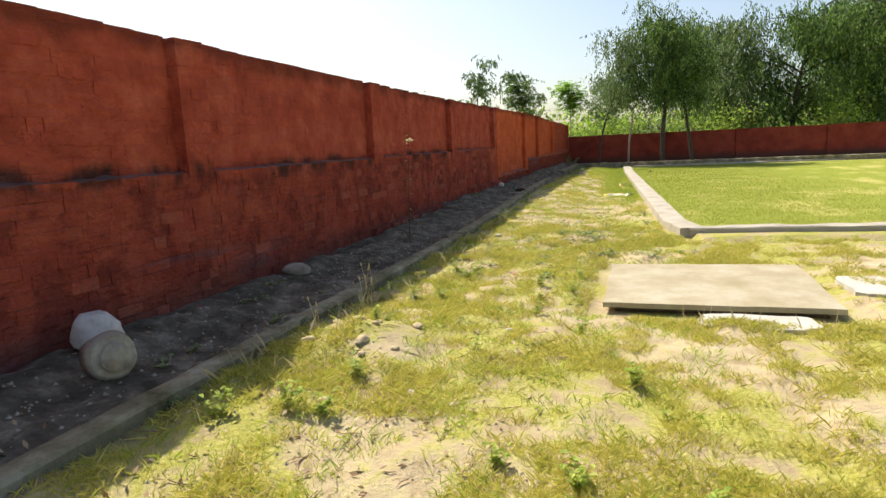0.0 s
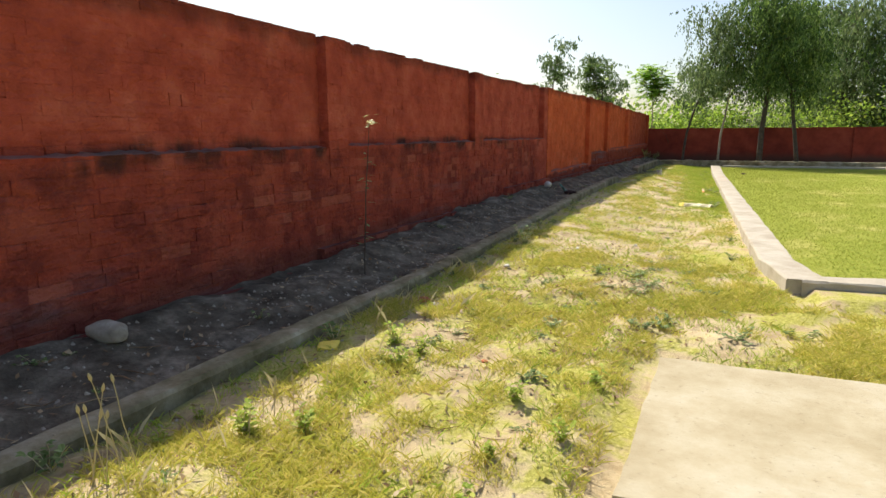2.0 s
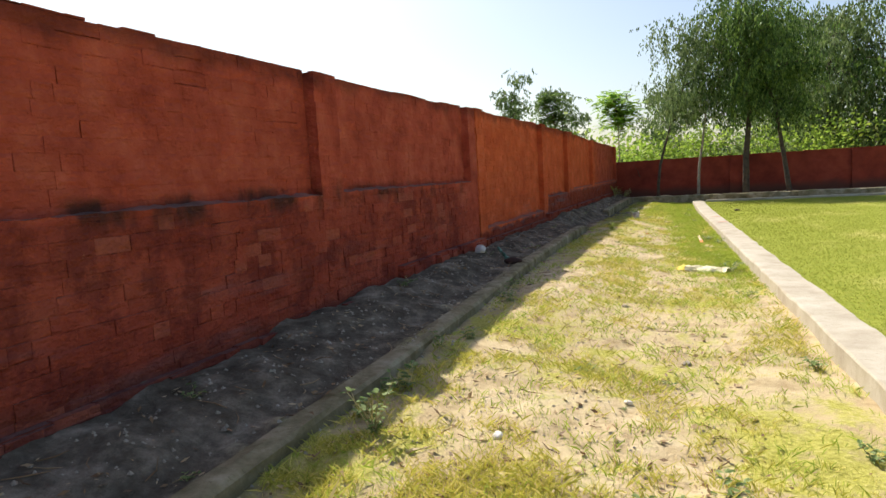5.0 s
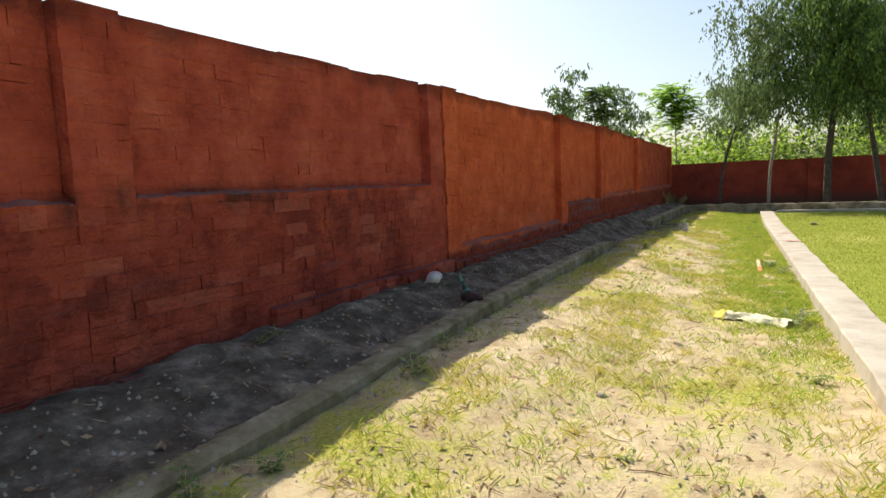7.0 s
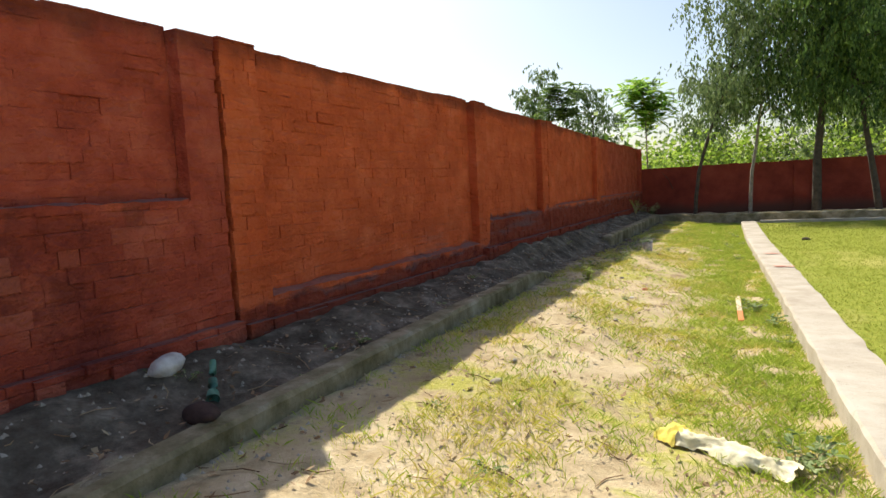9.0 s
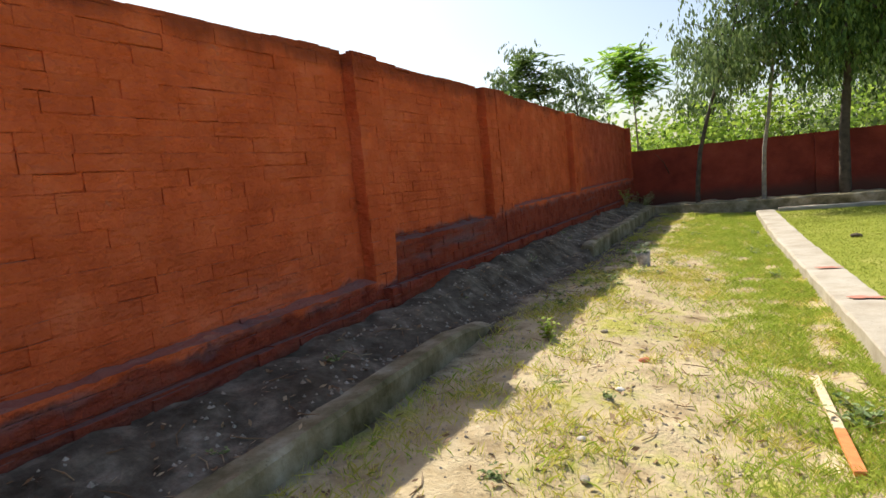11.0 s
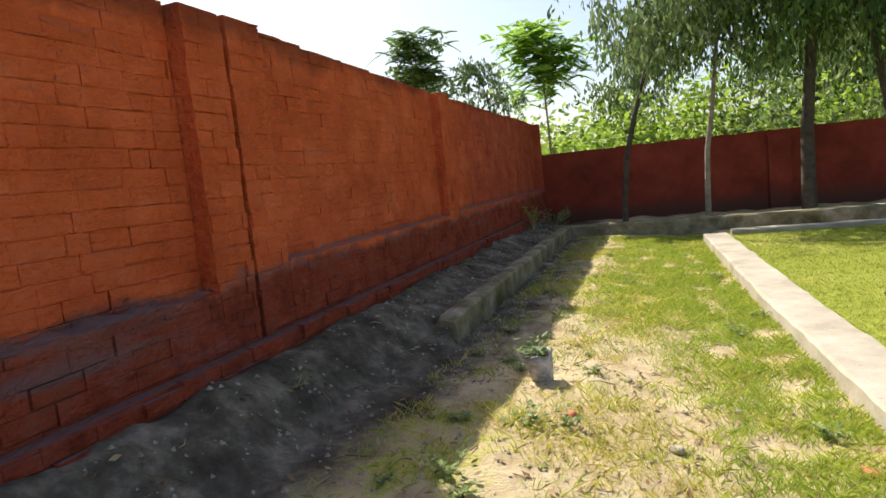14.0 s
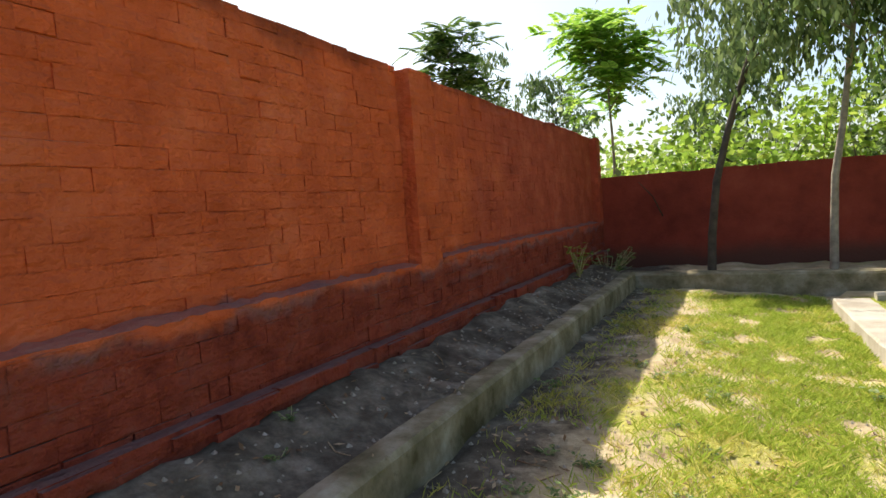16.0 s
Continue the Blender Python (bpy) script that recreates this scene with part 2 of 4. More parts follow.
def box_into(bm, x0, x1, y0, y1, z0, z1):
    m = Matrix.Translation(((x0 + x1) / 2, (y0 + y1) / 2, (z0 + z1) / 2)) @ Matrix.Diagonal((x1 - x0, y1 - y0, z1 - z0, 1))
    return bmesh.ops.create_cube(bm, size=1, matrix=m)["verts"]


def lerp_table(table, v):
    for (a, p), (b, q) in zip(table, table[1:]):
        if v <= b:
            return p + (q - p) * max(0.0, (v - a) / (b - a))
    return table[-1][1]


def smooth(a, b, v):
    t = min(1.0, max(0.0, (v - a) / (b - a)))
    return t * t * (3 - 2 * t)


# ---- plan ----
WALL_X, RECESS, WALL_BACK, CORNER_Y = -2.25, 0.10, -2.55, 28.5
KERB_X = [(-30, -1.15), (2, -1.22), (8, -1.24), (10, -1.26), (14, -1.40), (17, -1.46), (21, -1.56), (27.2, -1.62)]
KERB_Z = [(-30, 0.10), (6, 0.12), (8, 0.16), (10, 0.21), (12, 0.26), (16.6, 0.28), (17.4, 0.17), (20.6, 0.17), (21.0, 0.295), (27.2, 0.295)]
STRIP_X = [(-30, 1.60), (6.4, 1.70), (6.75, 1.60), (7.7, 1.42), (15.5, 0.92), (18.5, 0.735), (22.0, 0.51), (26.2, 0.33)]
STRIP_W, STRIP_Z = 0.31, 0.125


def ground_z(x, y):
    kx, kz = lerp_table(KERB_X, y), lerp_table(KERB_Z, y)
    n1 = noise.noise((x * 0.7, y * 0.7, 0.3))
    n2 = noise.noise((x * 2.6, y * 2.6, 4.1))
    n3 = noise.noise((x * 8.0, y * 8.0, 7.7))
    if y > 27.3 and x > -2.3:
        return 0.225 + 0.05 * n2 + 0.02 * n3
    if x < kx - 0.06:
        wall = 0.19 + 0.16 * smooth(4.0, 11.0, y) + 0.05 * smooth(16.5, 18.0, y)
        t = smooth(kx - 0.1, WALL_X + 0.1, x)
        z = kz - 0.03 + (wall - kz + 0.03) * t
        return z + 0.05 * n2 + 0.03 * n3 + 0.03 * noise.noise((x * 1.2, y * 1.2, 9.0))
    lawn = lerp_table(STRIP_X, y) + 0.15
    if x > lawn and y > 6.3 + 0.12 * (x - 1.5):
        return 0.06 + 0.015 * n1
    cross = smooth(0.4, -1.1, x)
    z = 0.0 + (0.04 + 0.11 * smooth(5.0, 12.0, y) * (1 - 0.55 * smooth(18.5, 21.5, y))) * cross + 0.02 * n1
    z += (0.034 * n2 + 0.02 * n3) * (1.0 if y < 9 else 0.75) + 0.008 * noise.noise((x * 19.0, y * 19.0, 2.2))
    z += 0.13 * math.exp(-((x + 0.65) ** 2 / 0.16 + (y - 1.75) ** 2 / 0.35)) - 0.07 * math.exp(-((x + 0.62) ** 2 / 0.02 + (y - 1.25) ** 2 / 0.02))
    z += 0.08 * math.exp(-((x - 0.3) ** 2 / 0.3 + (y - 6.3) ** 2 / 0.35))
    slab = smooth(0.55, 0.8, x) * smooth(2.75, 2.8, y + 0.0) * (1 - smooth(2.6, 2.9, x)) * (1 - smooth(4.7, 5.0, y))
    return z * (1 - slab) - 0.05 * slab


def axis_steps(lo, hi, step, reach):
    mid = list(np.arange(lo, hi + step / 2, step))
    out, d = [], step
    v = hi
    while v < reach:
        d *= 1.35
        v += d
        out.append(v)
    head, d, v = [], step, lo
    while v > -reach:
        d *= 1.35
        v -= d
        head.append(v)
    return head[::-1] + mid + out


def build_ground():
    xs, ys = axis_steps(-2.6, 3.4, 0.07, 900), axis_steps(-2.5, 29.0, 0.08, 900)
    verts = []
    for y in ys:
        for x in xs:
            near = -2.7 < x < 16 and -12 < y < 30
            verts.append((x, y, ground_z(x, y) if near else 0.05))
    w = len(xs)
    faces = [(j * w + i, j * w + i + 1, (j + 1) * w + i + 1, (j + 1) * w + i) for j in range(len(ys) - 1) for i in range(w - 1)]
    ob = mesh_object("ground", verts, faces, M_SOIL, smooth=True)
    tagged(ob, "dry sandy ground with patchy grass and a mown lawn", "ground", kind="structure")


# ---- walls ----
# pillars: start, end; bays between them with the height of the ledge under each recessed panel
PILLARS = [(-8.45, -8.15), (-4.90, -4.60), (-1.35, -1.05), (2.18, 2.50), (5.75, 6.07), (9.29, 9.61), (12.79, 13.05), (13.09, 13.40), (16.92, 17.25), (19.40, 19.685), (19.72, 20.02), (22.99, 23.30), (28.30, 28.50)]
LEDGES = [1.20, 1.20, 1.20, 1.20, 1.21, 1.22, None, 0.55, 0.80, None, 0.86, 0.88]
COURSE, BRICK = 0.0845, 0.235
# stepped footing: from, to, front plane, top
FOOTINGS = [(-12.0, 5.5, -2.17, 0.19), (5.5, 10.5, -2.19, 0.31), (10.5, 13.05, -2.17, 0.47), (13.09, 17.0, -2.19, 0.42), (17.0, 28.3, -2.16, 0.50)]


WALL_TOPS = [(-12.0, 2.30), (1.0, 2.255), (2.2, 2.235), (5.8, 2.20), (9.4, 2.188), (13.0, 2.205), (17.0, 2.225), (20.0, 2.21), (23.1, 2.138), (28.3, 2.085)]


def wall_top(y):
    return lerp_table(WALL_TOPS, y) - 0.022 + 0.014 * noise.noise((y * 1.3, 0, 0)) + 0.012 * noise.noise((y * 6.0, 3, 0))


def bend(y):
    """The courses wander up and down along the wall."""
    return 0.012 * noise.noise((y * 0.5, 7.0, 0)) + 0.005 * noise.noise((y * 2.1, 9.0, 0))


def brick_regions():
    """Face rectangles: plane x, y from, y to, z from, z to."""
    for (a, b) in PILLARS:
        yield WALL_X, a, b, -0.1, wall_top((a + b) / 2) + 0.022
    for (p, q), ledge in zip(zip(PILLARS, PILLARS[1:]), LEDGES):
        if ledge:
            yield WALL_X, p[1], q[0], -0.1, ledge
            yield WALL_X - RECESS, p[1], q[0], ledge, None
    for a, b, front, top in FOOTINGS:
        yield front, a, b, -0.1, top


def build_left_wall():
    bm = bmesh.new()
    skin = 0.012
    for a, b in PILLARS:
        box_into(bm, WALL_BACK, WALL_X - skin, a + 0.004, b - 0.004, -0.3, wall_top((a + b) / 2) + 0.02)
    for (p, q), ledge in zip(zip(PILLARS, PILLARS[1:]), LEDGES):
        if ledge:
            box_into(bm, WALL_BACK, WALL_X - skin, p[1] - 0.004, q[0] + 0.004, -0.3, ledge - 0.004)
            box_into(bm, WALL_BACK, WALL_X - RECESS - skin, p[1] - 0.004, q[0] + 0.004, ledge - 0.004, min(wall_top(p[1]), wall_top(q[0]), wall_top((p[1] + q[0]) / 2)) + 0.028)
        else:
            box_into(bm, WALL_BACK, WALL_X - RECESS - 0.08, p[1] - 0.004, q[0] + 0.004, -0.3, 2.05)
    for a, b, front, top in FOOTINGS:
        box_into(bm, WALL_X - skin, front - skin, a, b, -0.3, top - 0.01)
    wall = part("wall_west", bm, M_WALL)
    tagged(wall, "red and orange painted brick boundary wall with pillars", "wall", kind="structure")
    # one brick: a block with its front edges taken off
    e = 0.035
    unit_v = [(-1, 0, 0), (-1, 1, 0), (-1, 1, 1), (-1, 0, 1), (-0.09, 0, 0), (-0.09, 1, 0), (-0.09, 1, 1), (-0.09, 0, 1),
              (0, e, 2 * e), (0, 1 - e, 2 * e), (0, 1 - e, 1 - 2 * e), (0, e, 1 - 2 * e)]
    unit_f = [(4, 5, 9, 8), (5, 6, 10, 9), (6, 7, 11, 10), (7, 4, 8, 11), (8, 9, 10, 11), (0, 1, 5, 4), (1, 2, 6, 5), (2, 3, 7, 6), (3, 0, 4, 7)]
    unit = bpy.data.meshes.new("brick")
    unit.from_pydata(unit_v, [], unit_f)
    unit.materials.append(M_WALL)
    rng = random.Random(5)
    verts, faces, made = [], [], 0
    for plane, a, b, z0, z1 in brick_regions():
        row = math.floor(z0 / COURSE)
        while True:
            zb = row * COURSE
            if zb > (z1 if z1 else 2.3):
                break
            y = a - (BRICK / 2 if row % 2 else 0.0)
            while y < b - 0.01:
                length = BRICK * (rng.uniform(0.86, 1.10) if rng.random() < 0.68 else rng.uniform(0.44, 0.56))
                ya, yb = max(a, y), min(b, y + length)
                y += length
                if yb - ya < 0.015:
                    continue
                za, zc = max(z0, zb), zb + COURSE
                top = z1 if z1 else wall_top((ya + yb) / 2) + 0.035
                zc = min(zc, top)
                if zc - za < 0.012:
                    continue
                old = (ya + yb) / 2 < 13.07
                wide = rng.random() < (0.02 if old else 0.06)
                gap = rng.uniform(0.003, 0.008) if wide else rng.uniform(0.0, 0.0005)
                gap_z = rng.uniform(0.004, 0.010) if rng.random() < (0.03 if old else 0.07) else rng.uniform(0.0, 0.0006)
                x = plane + rng.gauss(0, (0.0016 if za > 1.2 else 0.0034) if old else 0.0026) - (0.008 if rng.random() < 0.008 else 0)
                if plane > WALL_X:
                    x += rng.gauss(0, 0.010)
                    zc -= abs(rng.gauss(0, 0.012)) if zc > z1 - 0.01 else 0
                depth = 0.05
                ya2, yb2, za2, zc2 = ya + gap, yb - gap, za + gap_z, zc - gap_z * 0.4
                if made < 300 and plane < WALL_X and 17.2 < ya < 19.3 and za < 1.9:
                    ob = new("brick", unit)
                    ob.parent = wall
                    ob.location, ob.scale = (x, ya2, za2 + bend(ya2)), (depth, yb2 - ya2, zc2 - za2)
                    ob.rotation_euler = (rng.gauss(0, 0.004), 0, rng.gauss(0, 0.006))
                    made += 1
                    continue
                k, tilt = len(verts), rng.gauss(0, 0.012)
                slope = rng.gauss(0, 0.010)
                worn = rng.uniform(0.05, 0.45) if old and za > 1.2 else rng.uniform(0.1, 1.0) ** 1.5
                for vx, vy, vz in unit_v:
                    if vx > -0.5:
                        vx *= worn
                        if vx == 0:
                            vy += rng.gauss(0, 0.012)
                            vz += rng.gauss(0, 0.03)
                            vx = rng.gauss(0, 0.012)
                    verts.append((x + vx * depth + (vy - 0.5) * tilt * 0.2, ya2 + vy * (yb2 - ya2), za2 + vz * (zc2 - za2) + (vy - 0.5) * slope * 0.2 + bend(ya2 + vy * (yb2 - ya2))))
                faces.extend(tuple(k + i for i in f) for f in unit_f)
            row += 1
    build_mortar(wall)
    rest = mesh_object("brickwork", verts, faces, M_WALL, wall)
    tagged(rest, "painted brickwork", kind="stuff")


def build_mortar(wall):
    """Rough sloped mortar lying on the ledge under each recessed panel."""
    rng = random.Random(41)
    for (p, q), ledge in zip(zip(PILLARS, PILLARS[1:]), LEDGES):
        if not ledge:
            continue
        rows, ys = [], np.arange(p[1] + 0.005, q[0] - 0.005, 0.05)
        for y in ys:
            up = 0.012 + 0.022 * (0.5 + noise.noise((y * 2.3, 4.0, ledge))) + rng.gauss(0, 0.006)
            out = WALL_X + 0.004 + 0.014 * noise.noise((y * 4.1, 8.0, 0)) + rng.gauss(0, 0.003)
            rows.append([(WALL_X - RECESS - 0.01, y, ledge - 0.03), (WALL_X - RECESS - 0.01, y, ledge + up), (WALL_X - RECESS * 0.5, y, ledge + up * 0.7 + rng.gauss(0, 0.004)), (out, y, ledge + 0.008 + rng.gauss(0, 0.004)), (out - 0.006, y, ledge - 0.03)])
        verts = [v for row in rows for v in row]
        faces = [(i * 5 + j, i * 5 + (j + 1) % 5, i * 5 + 5 + (j + 1) % 5, i * 5 + 5 + j) for i in range(len(rows) - 1) for j in range(5)]
        mesh_object("mortar_ledge", verts, faces, M_WALL, wall)


def build_far_wall():
    bm = bmesh.new()
    box_into(bm, WALL_BACK, 60, CORNER_Y + 0.002, CORNER_Y + 0.23, -0.3, 1.46)
    for i in range(18):
        x = -0.2 + 3.55 * i + 1.7
        box_into(bm, x, x + 0.34, CORNER_Y - 0.07, CORNER_Y + 0.001, -0.3, 1.452)
    wall = part("wall_north", bm, M_FAR)
    tagged(wall, "dark red painted brick boundary wall with shallow pillars", "wall", kind="structure")
    rng = random.Random(9)
    bm = bmesh.new()
    x = WALL_BACK
    while x < 30:
        w = rng.uniform(0.22, 0.24)
        box_into(bm, x, x + w - 0.004, CORNER_Y - 0.01 + rng.gauss(0, 0.004), CORNER_Y + 0.24, 1.46, 1.515 + rng.gauss(0, 0.008))
        x += w
    tagged(part("coping", bm, M_FAR, wall), "uneven brick coping")
    bm = bmesh.new()
    box_into(bm, 59, 59.3, -60, CORNER_Y, -0.3, 1.5)
    box_into(bm, WALL_BACK, 60, -60.3, -60, -0.3, 1.6)
    tagged(part("wall_south", bm, M_FAR), "red painted boundary wall", "wall", kind="structure")


def loft(path, profile):
    """Sweeps a cross profile (across, up) along stations (x, y, z, dx, dy)."""
    verts, faces, n = [], [], len(profile)
    for i, (x, y, z, nx, ny) in enumerate(path):
        for j, (u, v) in enumerate(profile):
            w = 0.012 * noise.noise((x * 3 + j * 5, y * 3, 1.0)) + 0.006 * noise.noise((x * 11 + j * 9, y * 11, 2.0))
            verts.append((x + nx * (u + w), y + ny * (u + w), z + v + (w if v > -0.05 else 0)))
    for i in range(len(path) - 1):
        for j in range(n):
            a, b = i * n + j, i * n + (j + 1) % n
            faces.append((a, b, b + n, a + n))
    faces.append(tuple(range(n))[::-1])
    faces.append(tuple((len(path) - 1) * n + j for j in range(n)))
    return verts, faces


def build_edgings():
    prof = [(0.0, -0.35), (0.0, -0.02), (-0.02, 0.0), (-0.08, 0.004), (-0.14, 0.0), (-0.16, -0.02), (-0.16, -0.35)]
    for a, b, label in ((-12.0, 17.2, "weathered mossy concrete kerb of the wall bed"), (20.9, 27.25, "mossy concrete kerb with a broken end")):
        st = [(lerp_table(KERB_X, y), y, lerp_table(KERB_Z, y), 1, 0) for y in np.arange(a, b, 0.09)]
        v, f = loft(st, prof)
        tagged(mesh_object("kerb", v, f, M_KERB), label, "kerb", "kerbs", "structure")
    st = [(x, 27.22 - 0.02 * x, 0.265, 0, -1) for x in np.arange(-1.7, 40.0, 0.12)]
    v, f = loft(st, [(0.0, -0.4), (0.0, -0.02), (-0.02, 0.0), (-0.1, 0.006), (-0.26, 0.0), (-0.30, -0.03), (-0.30, -0.4)])
    tagged(mesh_object("kerb", v, f, M_KERB), "mossy concrete kerb of the tree bed", "kerb", "kerbs", "structure")
    prof = [(0, -0.4), (0, -0.012), (0.012, 0), (STRIP_W - 0.012, 0), (STRIP_W, -0.012), (STRIP_W, -0.4)]
    st = [(lerp_table(STRIP_X, y), y, STRIP_Z, 1, 0) for y in np.arange(6.74, 26.3, 0.12)]
    v, f = loft(st, prof)
    tagged(mesh_object("lawn_edging", v, f, M_STRIP), "pale concrete edging strip beside the lawn", "edging", "lawn edgings", "structure")
    st = [(x, 6.72 + 0.10 * (x - 1.8), STRIP_Z - 0.004, 0, 1) for x in np.arange(1.72, 40, 0.12)]
    v, f = loft(st, [(0, -0.4), (0, -0.01), (0.01, 0), (0.27, 0), (0.28, -0.01), (0.28, -0.4)])
    tagged(mesh_object("lawn_edging", v, f, M_STRIP), "pale concrete edging along the near end of the lawn", "edging", "lawn edgings", "structure")
    st = [(x, 26.55 + 0.06 * (x - 0.7), STRIP_Z - 0.004, 0, 1) for x in np.arange(0.72, 40, 0.12)]
    v, f = loft(st, [(0, -0.4), (0, -0.01), (0.01, 0), (0.15, 0), (0.16, -0.01), (0.16, -0.4)])
    tagged(mesh_object("lawn_edging", v, f, M_STRIP), "narrow pale concrete edging along the lawn", "edging", "lawn edgings", "structure")


# ---- trees ----
def tube(points, radii, sides=8):
    verts, faces = [], []
    for i, (p, r) in enumerate(zip(points, radii)):
        d = (points[min(i + 1, len(points) - 1)] - points[max(i - 1, 0)]).normalized()
        u = d.orthogonal().normalized()
        v = d.cross(u)
        for k in range(sides):
            a = 2 * math.pi * k / sides
            verts.append(p + (u * math.cos(a) + v * math.sin(a)) * r)
    for i in range(len(points) - 1):
        for k in range(sides):
            a, b = i * sides + k, i * sides + (k + 1) % sides
            faces.append((a, b, b + sides, a + sides))
    return verts, faces


def limb(rng, start, direction, length, wander=0.18, steps=6, droop=0.0):
    pts, d = [start.copy()], direction.normalized()
    for i in range(steps):
        d = (d + Vector((rng.gauss(0, wander), rng.gauss(0, wander), rng.gauss(0, wander * 0.5) - droop * i / steps))).normalized()
        pts.append(pts[-1] + d * length / steps)
    return pts


def leaf_cards(rng, centres, count, spread, size, hang=0.0, y_least=-1e9):
    """Small pointed leaves of four corners round the given centres."""
    verts, faces = [], []
    strand, left, reach = None, 0, 0.0
    for _ in range(count):
        if hang:
            # a run of leaves down one drooping twig
            if not left:
                c = centres[rng.randrange(len(centres))]
                strand = c + Vector((rng.gauss(0, spread), rng.gauss(0, spread), rng.gauss(0.1, spread * 0.7)))
                left, drift = rng.randint(9, 20), Vector((rng.gauss(0, 0.02), rng.gauss(0, 0.02), 0))
                reach = hang * rng.uniform(0.5, 1.5) / left
            left -= 1
            strand = strand + drift + Vector((0, 0, -reach))
            p = strand + Vector((rng.gauss(0, 0.05), rng.gauss(0, 0.05), 0))
        else:
            c = centres[rng.randrange(len(centres))]
            p = c + Vector((rng.gauss(0, spread), rng.gauss(0, spread), rng.gauss(0, spread * 0.8)))
        if p.y < y_least:
            p.y = y_least + (y_least - p.y)
        long_dir = Vector((rng.gauss(0, 1), rng.gauss(0, 1), rng.gauss(-0.3 - 2.5 * (hang > 0), 0.6))).normalized()
        side = long_dir.cross(Vector((rng.gauss(0, 1), rng.gauss(0, 1), rng.gauss(0, 1)))).normalized()
        s = size * rng.uniform(0.6, 1.4)
        w = s * (0.19 if hang else 0.30)
        k = len(verts)
        verts += [p, p + long_dir * s * 0.45 + side * w, p + long_dir * s, p + long_dir * s * 0.45 - side * w]
        faces.append((k, k + 1, k + 2, k + 3))
    return verts, faces


def tree(name, label, x, y, height, radius, leaves, seed, leaf_mat, bark_mat, lean=(0.0, 0.0), stem=0.09, bare=0.35, size=0.16, hang=0.0, fronds=0, spread=0.28, limbs=11, z0=0.1):
    rng = random.Random(seed)
    root = new(name)
    root.location = (x, y, z0)
    tagged(root, label, "tree", "trees beyond the far wall")
    top = limb(rng, Vector((0, 0, -0.2)), Vector((lean[0], lean[1], 1)), height * 0.86, 0.07, 9)
    verts, faces = tube(top, [stem * (1 - 0.85 * i / 9) for i in range(10)])
    centres = []
    for i in range(limbs):
        t = bare + (1 - bare) * (i + rng.random()) / limbs
        k = min(8, int(t * 9))
        base = top[k].lerp(top[k + 1], t * 9 - k if t < 1 else 1)
        a = i * 2.4 + rng.uniform(-0.5, 0.5)
        reach = radius * (1.0 - 0.55 * abs(t - 0.6)) * rng.uniform(0.65, 1.1)
        pts = limb(rng, base, Vector((math.cos(a), math.sin(a), 0.55 if not hang else 0.7)), reach, 0.2, 6, 0.15 + hang * 0.3)
        v, f = tube(pts, [stem * 0.38 * (1 - 0.85 * j / 6) for j in range(7)], 5)
        n0 = len(verts)
        verts += v
        faces += [tuple(n0 + q for q in g) for g in f]
        centres += pts[2:] + [p + Vector((rng.gauss(0, 0.25), rng.gauss(0, 0.25), rng.gauss(0, 0.2))) * radius * 0.5 for p in pts[2:]]
    centres += [top[-1], top[-2]]
    mesh_object("trunk", verts, faces, bark_mat, root, True)
    if fronds:
        lv, lf = [], []
        for _ in range(fronds):
            c = centres[rng.randrange(len(centres))] + Vector((rng.gauss(0, spread), rng.gauss(0, spread), rng.gauss(0, spread * 0.4)))
            a = rng.uniform(0, 6.3)
            d = Vector((math.cos(a), math.sin(a), rng.uniform(-0.45, 0.55))).normalized()
            length = rng.uniform(0.22, 0.42)
            side = d.cross(Vector((0, 0, 1))).normalized()
            for j in range(7):
                p = c + d * length * (0.2 + 0.8 * j / 6) + Vector((0, 0, -0.2 * (j / 6) ** 2 * length))
                for sgn in (-1, 1):
                    s = size * (1 - 0.35 * j / 6)
                    tip = p + (side * sgn + d * 0.5) * s + Vector((0, 0, -0.25 * s))
                    k = len(lv)
                    lv += [p, p + (tip - p) * 0.5 + d * s * 0.30, tip, p + (tip - p) * 0.5 - d * s * 0.30]
                    lf.append((k, k + 1, k + 2, k + 3))
    else:
        lv, lf = leaf_cards(rng, centres, leaves, spread, size, hang, CORNER_Y + 0.45 - y if y > CORNER_Y else -1e9)
    mesh_object("crown", lv, lf, leaf_mat, root)
    return root


def bush(x, y, height, radius, leaves, seed, material):
    rng = random.Random(seed)
    root = new("bush")
    root.location = (x, y, 0.05)
    tagged(root, "bright green leafy bush behind the far wall", "bush", "bushes beyond the far wall")
    verts, faces, centres = [], [], []
    for i in range(9):
        a = i * 0.7 + rng.random()
        pts = limb(rng, Vector((rng.gauss(0, 0.15), rng.gauss(0, 0.15), -0.1)), Vector((math.cos(a) * 0.6 * radius / height, math.sin(a) * 0.6 * radius / height, 1)), height * rng.uniform(0.7, 1.0), 0.2, 6)
        v, f = tube(pts, [0.02 * (1 - 0.8 * j / 6) for j in range(7)], 4)
        n0 = len(verts)
        verts += v
        faces += [tuple(n0 + q for q in g) for g in f]
        centres += pts[1:]
    tagged(mesh_object("stem", verts, faces, M_BARK, root), kind="stuff")
    lv, lf = leaf_cards(rng, centres, leaves, radius * 0.33, 0.13, 0.0, CORNER_Y + 0.45 - y)
    mesh_object("foliage", lv, lf, material, root)


